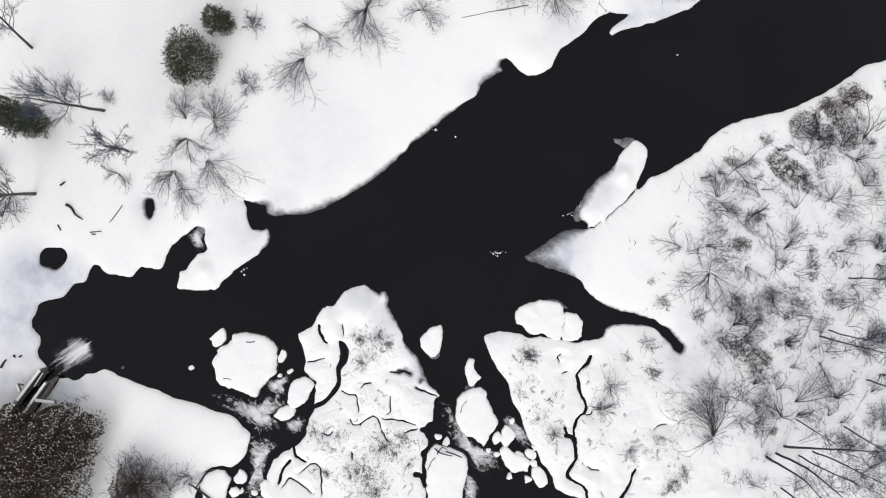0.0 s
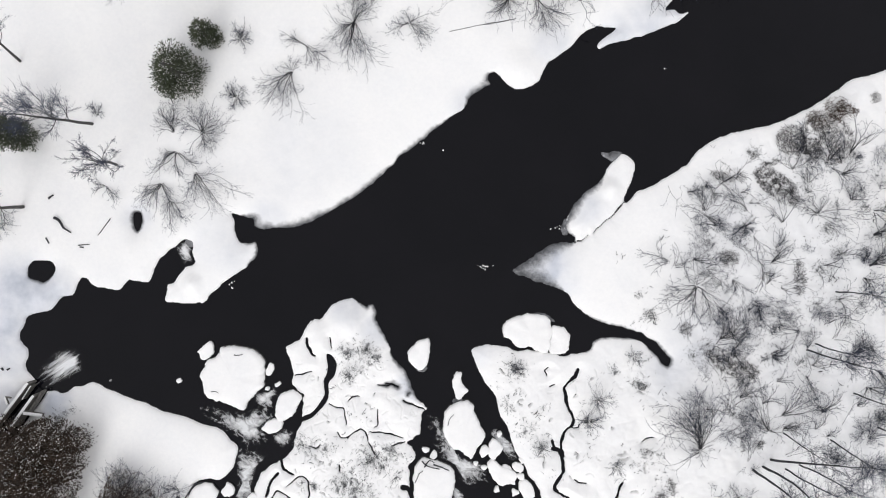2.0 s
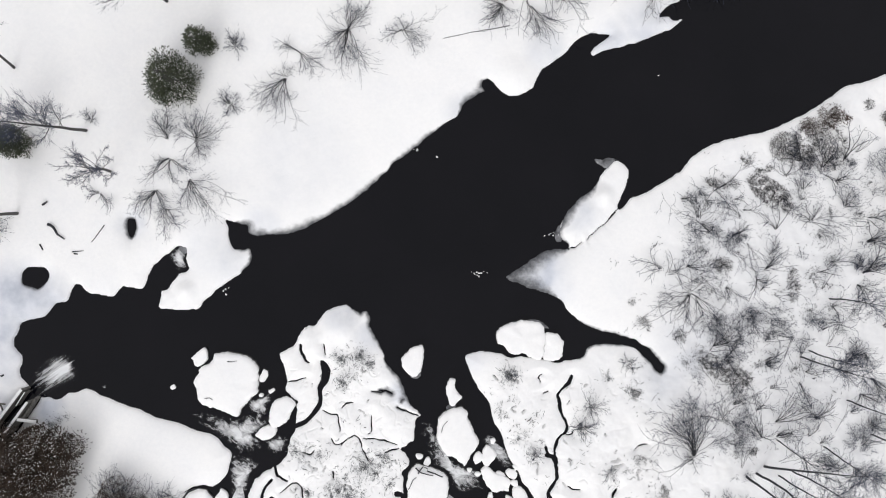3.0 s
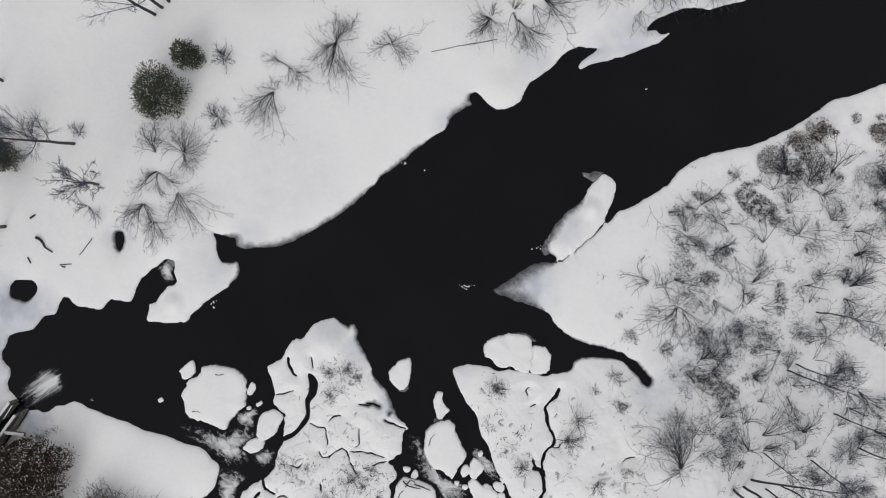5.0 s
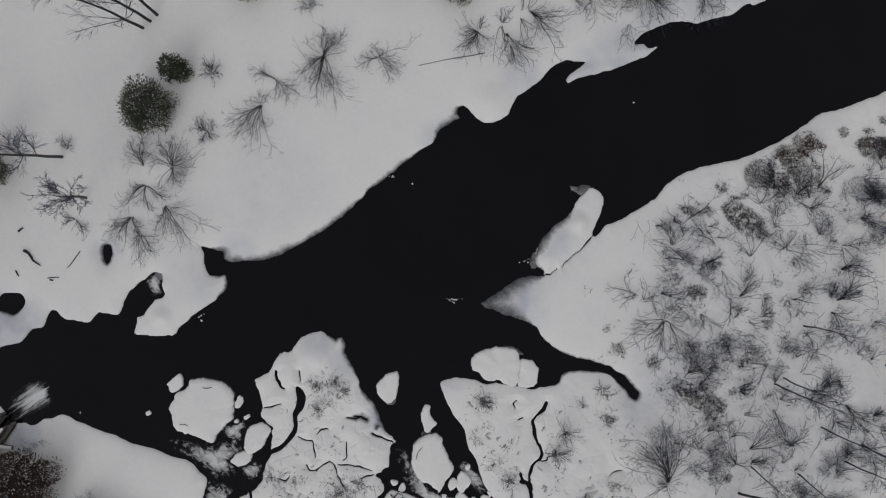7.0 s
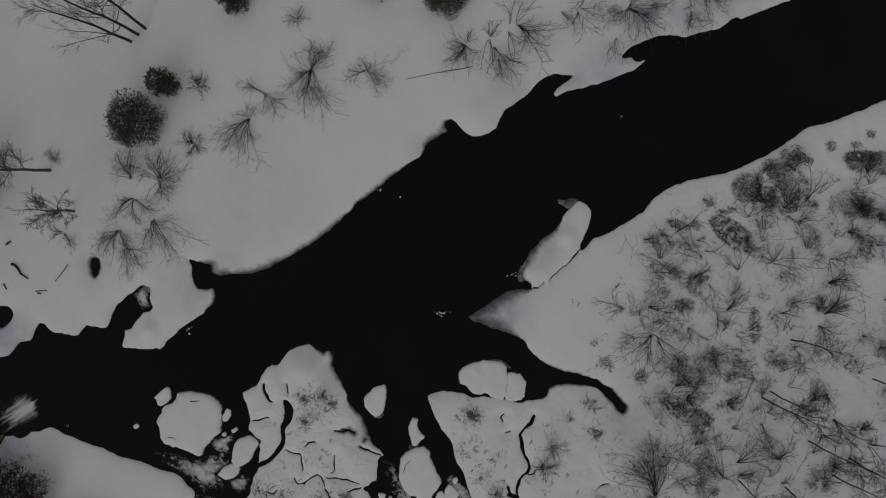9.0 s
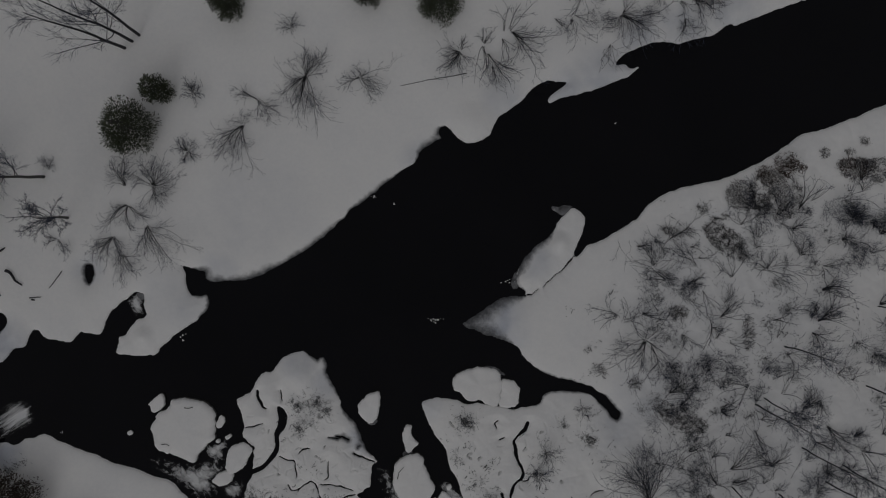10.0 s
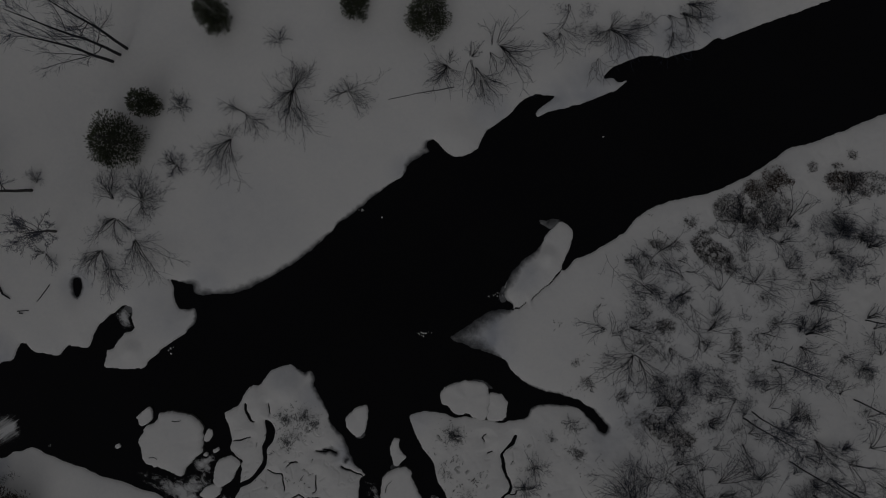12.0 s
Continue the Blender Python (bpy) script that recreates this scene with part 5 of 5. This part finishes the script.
fan(16.31, 19.39, -0.35, -1.76, 25, 6, 0.011)
fan(12.31, 21.20, 0.32, -1.35, 30, 5, 0.014)
fan(23.12, 20.40, -0.96, -0.93, 40, 5, 0.011)
fan(5.51, 18.79, -1.19, 0.06, 22, 8, 0.016)
fan(5.51, 18.67, -0.99, -1.44, 26, 12, 0.013)
fan(5.51, 18.79, 0.39, -1.46, 25, 8, 0.013)
fan(5.59, 18.91, 0.12, 0.70, 60, 8, 0.012)
fan(7.19, 19.39, 0.22, 0.87, 50, 8, 0.015)
fan(7.19, 19.19, -0.20, -2.62, 8, 6, 0.014)
fan(7.51, 18.67, 0.94, -2.29, 14, 8, 0.015)
fan(7.83, 17.79, 1.03, -1.35, 20, 8, 0.012)
fan(8.63, 19.72, 0.97, -3.00, 7, 4, 0.020)
fan(9.31, 20.12, 1.74, -2.41, 16, 12, 0.018)
fan(9.11, 20.20, 1.90, -0.44, 12, 6, 0.013)
fan(9.03, 20.28, 1.37, 1.58, 12, 4, 0.013)
fan(8.63, 20.20, 0.43, 1.37, 16, 4, 0.011)

# shrubs on the north-west bank
fan(-18.13, 9.14, -0.78, 1.58, 25, 9, 0.014, 2.0)
fan(-18.13, 9.14, 0.05, 1.45, 14, 4, 0.011, 2.0)
fan(-16.10, 9.14, -0.69, 1.58, 38, 12, 0.014, 2.0)
fan(-16.10, 9.14, 1.44, 0.95, 38, 8, 0.011, 2.0)
fan(-16.10, 9.14, 0.74, -1.46, 50, 10, 0.011, 2.0)
fan(-17.93, 7.83, -1.45, -1.21, 6, 2, 0.027, 2.0)
fan(-17.93, 7.83, -0.95, 0.09, 12, 4, 0.013, 2.0)
fan(-17.93, 7.83, 0.03, -2.05, 14, 4, 0.016, 2.0)
fan(-17.93, 7.83, 1.19, -1.01, 20, 4, 0.014, 2.0)
fan(-18.89, 5.56, -0.67, -1.63, 20, 10, 0.013, 2.0)
fan(-18.89, 5.56, 0.62, -1.07, 30, 5, 0.013, 2.0)
fan(-18.89, 5.56, -1.23, -0.41, 6, 2, 0.013, 2.0)
fan(-18.25, 4.32, -0.61, -0.44, 20, 5, 0.013, 2.0)
fan(-18.25, 4.32, 1.01, -1.57, 25, 10, 0.011, 2.0)
fan(-16.62, 6.31, 1.96, -2.04, 14, 9, 0.013, 2.0)
fan(-16.62, 6.31, 0.33, -1.39, 30, 6, 0.010, 2.0)
fan(-13.63, 11.69, -0.84, 0.56, 22, 6, 0.014, 2.0)
fan(-13.63, 11.69, 0.39, -0.65, 120, 16, 0.011, 2.0)
fan(-23.59, 10.30, 0.46, 0.61, 50, 8, 0.011, 2.0)
fan(-22.83, 5.40, -0.81, -0.28, 20, 6, 0.010, 2.0)
fan(-22.83, 5.40, 0.60, -0.96, 30, 5, 0.010, 2.0)
fan(-30.39, 3.85, 0.19, -1.39, 50, 9, 0.011, 2.0)
fan(-9.78, 13.54, -1.26, -2.29, 18, 12, 0.013, 2.0)
fan(-9.78, 13.54, 0.56, -3.24, 5, 2, 0.011, 2.0)
fan(-9.78, 13.54, -0.40, 0.68, 45, 7, 0.011, 2.0)
fan(-8.78, 15.34, -1.18, 0.76, 14, 5, 0.015, 2.0)
fan(-8.78, 15.34, 1.07, -1.32, 30, 8, 0.013, 2.0)
fan(-5.38, 16.98, -1.36, -1.50, 18, 7, 0.015, 2.0)
fan(-5.38, 16.98, -0.46, -2.73, 8, 5, 0.015, 2.0)
fan(-5.38, 16.98, 0.79, -3.44, 9, 6, 0.015, 2.0)
fan(-5.38, 16.98, 0.55, 1.56, 25, 9, 0.013, 2.0)
fan(-5.38, 16.98, 1.56, 0.79, 20, 5, 0.011, 2.0)
fan(-5.38, 16.98, -1.31, 0.04, 9, 3, 0.011, 2.0)
fan(-1.50, 16.90, -1.26, -0.83, 15, 5, 0.015, 2.0)
fan(-1.50, 16.90, 1.26, -1.04, 20, 8, 0.014, 2.0)
fan(-1.50, 16.90, -0.03, 0.73, 60, 6, 0.011, 2.0)
fan(-1.50, 16.90, 2.30, 0.94, 2, 1, 0.011, 2.0)
fan(-13.41, 15.70, 0.30, 0.55, 60, 6, 0.010, 2.0)

# loose whips between the shrubs of the thicket
whip_rng = random.Random(12)
for k in range(48):
    a, b, r = BRUSH[k % len(BRUSH)]
    x, y = a + whip_rng.gauss(0, 0.55 * r), b + whip_rng.gauss(0, 0.55 * r)
    if within(x, y, THICKET):
        turn, size = whip_rng.gauss(0.3, 1.1), whip_rng.uniform(0.8, 2.2)
        fan(x, y, size * math.cos(turn), size * math.sin(turn), whip_rng.choice((8, 25, 60)), whip_rng.choice((3, 4, 6, 8)), whip_rng.choice((0.009, 0.011, 0.015)))

# evergreens
CONIFERS = [conifer(51, 3.3, 1.9, "bushy dark green conifer dusted with snow", snow=0.2),
            conifer(52, 2.7, 1.05, "small dark green conifer dusted with snow"),
            conifer(53, 5.5, 1.35, "tall narrow dark green conifer dusted with snow")]
planted(CONIFERS, [(0, -17.28, 13.1, 1.06), (1, -15.52, 15.8, 0.98), (2, -28.37, 8.84, 0.95), (2, -10.61, 21.61, 0.85),
                   (1, -0.84, 22.68, 1.0), (0, 4.25, 22.06, 0.85)])

dense_bush(61, [(-27.48, -13.63, 2.8, 2.6), (-24.8, -12.49, 1.5, 2.4), (-25.05, -13.55, 1.5, 2.4), (-24.1, -12.1, 0.9, 2.0), (-28.81, -12.3, 1.9, 2.5), (-30.52, -15.52, 3.8, 2.8),
                (-26.15, -15.33, 2.4, 2.6), (-27.48, -18.18, 3.0, 2.6), (-32.04, -12.49, 2.0, 2.2), (-26.15, -12.11, 1.6, 2.4), (-31.5, -18.2, 3.2, 2.8), (-28.4, -16.4, 2.6, 2.6)],
           "broad dense bronze-brown evergreen speckled with snow", HEDGE, 54000, 0.17, 0.07, fall=5.0)
dense_bush(62, [(-20.97, -16, 1.7, 1.6), (-21.87, -16.7, 1.3, 1.4), (-20.03, -16.86, 1.3, 1.3)], "twiggy bush with withered brown leaves in snow", HEDGE, 9000, 0.085, 0.01, "withered_bush", -0.3)
for k in range(9):
    kind = (0, 2, 2)[k % 3]
    stand(TALL[kind], -21.58, -16.68, 0.9 * k, 0.7, kind not in seen_kinds, (0.6 * math.cos(0.7 * k), 0.6 * math.sin(0.7 * k)))
    seen_kinds.add(kind)
stand(SHRUBS[2], -20.58, -17.24, 2.4, 1.0)
fan(-21.5, -16.7, -1.6, 1.4, 28, 10, 0.012, 2.0)
fan(-21.4, -16.6, -0.1, 2.2, 28, 12, 0.012, 2.0)
fan(-21.2, -16.7, 1.6, 1.3, 28, 10, 0.012, 2.0)
fan(-19.2, -17.0, 1.0, 1.8, 25, 8, 0.011, 2.0)
stand(SHRUBS[2], -22.59, -17.32, 1.4, 0.9)
dense_bush(63, [(28.1, 9.9, 0.45, 1.0), (29.0, 10.85, 0.6, 1.1), (29.4, 10.65, 0.4, 1.0), (28.3, 10.3, 0.4, 1.0)], "bush of withered rusty brown leaves in snow", RUSSET, 1500, 0.085, 0.02, "withered_bush", -0.12)


# dead grass and weeds through the snow
def weeds(seed, patches, label):
    rng = np.random.default_rng(seed)
    blades = []
    for x, y, r, n in patches:
        for k in range(n * 3):
            a, q = rng.random() * 6.28, 1.2 * r * abs(rng.normal(0, 0.6))
            px, py = x + math.cos(a) * q, y + math.sin(a) * q
            way = (rng.normal(0, 1), rng.normal(0, 1), rng.uniform(0.3, 1.2))
            blades.append(limb(rng, (px, py, ground_z(px, py) - 0.03), way, rng.uniform(0.08, 0.34), 0.015, 0.005, 2, 0.35, -0.2))
    return tagged(new("weeds", mesh_of("weeds", *tubes(blades, 3), STRAW)), label, "grass", kind="stuff")


weeds(71, [(-5.79, -6.39, 0.6, 90), (-4.5, -6.07, 0.6, 110), (-3.78, -6.71, 0.5, 60), (-5.79, -8, 0.5, 70), (-4.98, -7.6, 0.6, 40),
           (-4.18, -14.03, 0.9, 130), (-5.39, -16.04, 0.9, 130), (-6.19, -15.63, 0.8, 80), (-4.78, -17.24, 0.9, 140), (-3.38, -14.43, 0.7, 70), (-9, -13.02, 0.5, 40),
           (-7.4, -13.22, 0.7, 50), (-2.37, -15.23, 0.5, 40), (-8.2, -15.84, 0.3, 60), (-2.77, -13.22, 0.6, 40)], "dead grass poking through snow on the headland")
weeds(72, [(6.07, -7.44, 0.8, 90), (5.47, -10.01, 0.6, 30), (6.67, -12.02, 0.6, 40), (7.8, -13.02, 0.6, 60), (13.02, -7.68, 0.5, 30), (14.71, -8.6, 0.6, 50),
           (11.09, -11.21, 0.6, 60), (15.31, -3.78, 0.5, 30), (15.11, -13.62, 0.7, 40), (16.32, -16.44, 1.0, 80), (22.95, 7.88, 0.5, 30), (23.75, 6.95, 0.4, 20),
           (-19.45, -10.01, 0.1, 3), (-26.28, -11.01, 0.5, 60), (-25.28, -10.41, 0.4, 20)], "dead weeds poking through snow")
patch_rng = random.Random(5)
weeds(73, [(x + patch_rng.uniform(-0.6, 0.6), y + patch_rng.uniform(-0.6, 0.6), 0.6, 45) for x, y in spots], "dead grass between the shrubs")


# matted dead grass on the headland and the near bank
tangle(-4.90, -6.29, 1.51, 0.56, -10, 0.9, STRAW)
tangle(-5.70, -7.56, 0.32, 0.87, -0, 0.8, STRAW)
tangle(-9.08, -12.72, 1.27, 0.71, -0, 0.7, STRAW)
tangle(-7.29, -12.33, 0.56, 0.32, -0, 0.6, STRAW)
tangle(-4.59, -14.07, 1.67, 0.79, 20, 0.9, STRAW)
tangle(-5.38, -16.30, 1.43, 0.95, -0, 1, STRAW)
tangle(-3.32, -13.36, 0.56, 0.40, -0, 0.8, STRAW)
tangle(-1.93, -13.84, 0.48, 0.32, -0, 0.7, STRAW)
tangle(-6.89, -15.82, 0.63, 0.40, -0, 0.6, STRAW)
tangle(-8.88, -15.62, 0.20, 0.48, -20, 1.6, STRAW)
tangle(6.02, -7.48, 0.67, 0.52, -0, 0.9, STRAW)
tangle(5.62, -10.34, 0.24, 0.24, -0, 1.2, STRAW)
tangle(8.08, -12.57, 0.48, 0.44, -0, 1, STRAW)
tangle(6.02, -11.65, 0.28, 0.16, -0, 1, STRAW)
tangle(7.21, -11.53, 0.36, 0.32, 30, 0.8, STRAW)
tangle(12.81, -7.48, 0.24, 0.36, -0, 1, STRAW)
tangle(15.07, -8.83, 0.36, 0.24, -0, 1, STRAW)
tangle(13.17, -14.03, 0.40, 0.36, -0, 0.8, STRAW)
tangle(11.06, -9.86, 0.48, 0.24, -0, 0.7, STRAW)
tangle(4.63, -8.67, 0.32, 0.20, -0, 0.7, STRAW)
tangle(6.41, -9.15, 0.40, 0.20, -0, 0.6, STRAW)
tangle(8.20, -10.26, 0.36, 0.24, -0, 0.5, STRAW)
tangle(13.36, -15.42, 0.48, 0.24, -0, 0.5, STRAW)
tangle(14.56, -14.23, 0.56, 0.20, -0, 0.6, STRAW)
tangle(-26.03, -10.74, 0.40, 0.32, -30, 0.8, STRAW)
tangle(15.35, -6.89, 0.40, 0.32, -0, 0.7, STRAW)


def litter(seed, patches, label):
    """Dark scraps of bark, leaf and twig on the snow."""
    rng = np.random.default_rng(seed)
    scraps = []
    for x, y, rx, ry, n in patches:
        for k in range(n):
            if k % 7 == 0:
                ox, oy = x + rng.normal(0, rx), y + rng.normal(0, ry)
            px, py = ox + rng.normal(0, 0.28), oy + rng.normal(0, 0.28)
            if ground_z(px, py) < 0.15:
                continue
            a, size = rng.random() * 6.28, abs(rng.normal(0, 0.09)) + 0.025
            z = ground_z(px, py) + 0.01
            mid = np.array((px + rng.normal(0, 0.03), py + rng.normal(0, 0.03), z + 0.03))
            d = np.array((math.cos(a), math.sin(a), 0)) * size
            w = rng.uniform(0.006, 0.024) * (1.6 if rng.random() < 0.15 else 1)
            scraps.append((np.array([mid - d, mid, mid + d * rng.uniform(0.5, 1)]), np.array([w * 0.4, w, w * 0.3])))
    return tagged(new("leaf_litter", mesh_of("leaf_litter", *tubes(scraps, 4), DARK_BARK)), label, "litter", kind="stuff")


litter(91, [(14.71, -8.4, 2.5, 2.0, 45), (6.67, -9.61, 1.3, 1.8, 45), (12.7, -13.62, 2.5, 2.0, 45), (15.92, -14.43, 1.5, 1.5, 40), (15.11, -2.37, 0.8, 1.2, 20)],
       "dark scraps of leaf and twig on the snowy bank")
litter(92, [(-4.98, -10.01, 2.0, 2.0, 30), (-5.79, -14.43, 2.4, 1.6, 60), (-8.6, -13.62, 1.0, 1.0, 20)], "dark scraps of leaf and twig on the headland")
litter(93, [(24.76, -0.36, 4.0, 4.5, 260), (24.76, -8.4, 4.5, 4.0, 260), (21.94, 6.87, 1.6, 0.6, 30), (32.8, 1.65, 3.0, 5.0, 120)], "dark scraps of leaf and twig among the shrubs")


def crumbs(places):
    rng = np.random.default_rng(94)
    lumps = [np.array((x + rng.normal(0, r), y + rng.normal(0, r * 0.5), 0.005)) for x, y, r, n in places for k in range(n)]
    return tagged(new("ice_crumbs", mesh_of("ice_crumbs", *flecks(rng, lumps, 0.045), CAP_SNOW)), "crumbs of white ice floating on dark water", "ice", kind="stuff")


crumbs([(3.94, -0.24, 0.3, 14), (-0.56, 8.48, 0.15, 8), (0.88, 8, 0.03, 2), (16.72, 13.83, 0.04, 2), (9.28, 2.45, 0.25, 12), (-14.23, -1.57, 0.35, 10), (-22.67, -8.4, 0.1, 3)])


# ---------------------------------------------------------------- loose wood
def stick(points, r0, r1, label, name="stick", low=0.15):
    flat = np.array(points, float)
    pts = np.array([(x, y, ground_z(x, y) + r0 * 0.6) for x, y in spline(flat, 0.3, False, 0.04, 3)])
    pts[:, 2] = np.linspace(max(pts[0, 2], low), max(pts[-1, 2], low), len(pts))
    return tagged(new(name, mesh_of(name, *tubes([(pts, np.linspace(r0, r1, len(pts)))], 6), DARK_BARK)), label, "wood")


stick([(-26.53, 3.13), (-26.16, 2.93), (-25.88, 2.45), (-25.36, 2.09)], 0.11, 0.04, "curved dark branch lying on snow")
stick([(-22.55, 3.09), (-22.99, 2.53), (-23.47, 1.93)], 0.035, 0.025, "straight dark stick lying on snow")
stick([(-24.88, 1.21), (-24.07, 1.25)], 0.035, 0.025, "short dark stick lying on snow")
stick([(-24.76, 1.09), (-24.52, 1.04)], 0.05, 0.04, "short dark stick lying on snow")
stick([(-26.93, 4.5), (-26.61, 4.74)], 0.08, 0.05, "short dark stump of wood on snow")
stick([(-27.17, 1.73), (-26.93, 1.33)], 0.05, 0.04, "short dark stick lying on snow")
stick([(1.35, 16.34), (3.28, 16.75), (6.02, 17.25)], 0.018, 0.03, "long thin fallen trunk lying on snow", "fallen_trunk")
stick([(-17.84, -16.52), (-17.04, -17.08), (-16.04, -17.8), (-15.43, -18.25)], 0.05, 0.1, "dark wet log lying over the stones", "fallen_trunk", 0.42)
stick([(-17.44, -16.92), (-16.96, -16.12), (-16.56, -15.63), (-15.92, -15.47)], 0.05, 0.03, "dark crooked branch over the stones", low=0.4)
stick([(-0.36, -14.43), (-0.04, -13.95), (0.32, -14.11)], 0.05, 0.02, "dark branch lying on a snowy boulder", low=0.44)
stick([(-1.09, -15.55), (-0.76, -14.91), (-0.48, -14.67)], 0.03, 0.02, "dark branch lying on a snowy boulder", low=0.44)
stick([(1.25, -11.49), (1.37, -11.01), (1.69, -10.69)], 0.025, 0.015, "thin dark twig lying on a snowy stone", low=0.5)
stick([(-13.83, -6.51), (-13.46, -6.55), (-13.18, -6.47)], 0.035, 0.015, "thin dark twig lying on a snowy stone", low=0.49)
stick([(-15.43, -9.12), (-15.11, -9.08), (-14.87, -9.24)], 0.025, 0.015, "thin dark twig lying on a snowy stone", low=0.47)
stick([(-31.11, -8.32), (-30.91, -8), (-30.71, -7.76)], 0.09, 0.05, "dark stump of wood in snow")
stick([(-30.22, -7.44), (-30.06, -7.6)], 0.08, 0.05, "dark stump of wood in snow")
stick([(-29.82, -7.6), (-29.66, -7.48)], 0.07, 0.05, "dark stump of wood in snow")
stick([(0.24, -14.23), (0.84, -14.43), (1.37, -14.67)], 0.05, 0.03, "dark branch lying on a snowy boulder", low=0.44)
stick([(-0.56, -14.03), (-0.16, -14.35), (0.64, -14.55)], 0.05, 0.03, "dark branch lying on a snowy boulder", low=0.44)


# ---------------------------------------------------------------- timber spillway
def beam(name, a, b, width, height, z0, z1, mat, parent, label="", ends=0.015):
    """A squared timber from a to b with softened edges; its foot at z0 (near a) and z1 (near b)."""
    a, b = np.array(a, float), np.array(b, float)
    d = (b - a) / np.linalg.norm(b - a)
    s = np.array((-d[1], d[0])) * width / 2
    bm = bmesh.new()
    vs = [bm.verts.new((*(p + k * s), z + h)) for p, z in ((a, z0), (b, z1)) for k in (-1, 1) for h in (0, height)]
    for corners in ((0, 1, 3, 2), (4, 6, 7, 5), (0, 4, 5, 1), (2, 3, 7, 6), (1, 5, 7, 3), (0, 2, 6, 4)):
        bm.faces.new([vs[c] for c in corners])
    bmesh.ops.recalc_face_normals(bm, faces=bm.faces[:])
    bmesh.ops.bevel(bm, geom=bm.edges[:], offset=ends, segments=1, affect="EDGES")
    me = bpy.data.meshes.new(name)
    bm.to_mesh(me)
    bm.free()
    me.materials.append(mat)
    return part(name, me, parent, label)


def spillway():
    thing = tagged(new("spillway"), "open timber spillway flume with snow on its walls and beams", "spillway")

    def snowy(name, ends, width, height, z0, z1, cap):
        timber = beam(name, ends[0], ends[1], width, height, z0, z1, TIMBER, thing)
        beam("snow_strip", ends[0], ends[1], width * 0.9, cap, z0 + height + 0.003, z1 + height + 0.003, CAP_SNOW, timber, "strip of packed snow", 0.02)

    snowy("side_wall", [(-28.05, -8.4), (-30.22, -11.45)], 0.2, 1.3, -0.4, -0.2, 0.07)
    snowy("side_wall", [(-27.65, -9.28), (-29.18, -11.53)], 0.2, 1.3, -0.4, -0.2, 0.07)
    snowy("guide_board", [(-27.97, -8.64), (-28.58, -9.61)], 0.09, 1.0, -0.3, -0.3, 0.05)
    snowy("brace", [(-28.33, -10.49), (-27.09, -10.69)], 0.24, 0.2, 0.75, 0.6, 0.06)
    snowy("brace", [(-29.74, -9.44), (-29.5, -9.93)], 0.15, 0.15, 0.65, 0.7, 0.05)
    wing = [(-27.25, -9.04), (-28.13, -10.49)]
    beam("wing_board", wing[0], wing[1], 0.14, 0.5, 0.1, 0.2, TIMBER, thing)
    stub = [(-29.78, -9.44), (-29.3, -9.48)]
    beam("brace", stub[0], stub[1], 0.1, 0.12, 0.6, 0.7, TIMBER, thing)
    bed = [(-27.85, -8.84), (-29.9, -11.82)]
    beam("floor", bed[0], bed[1], 1.0, 0.1, 0.0, 0.5, WATER, thing, "dark plank bed under running water")
    return thing


spillway()
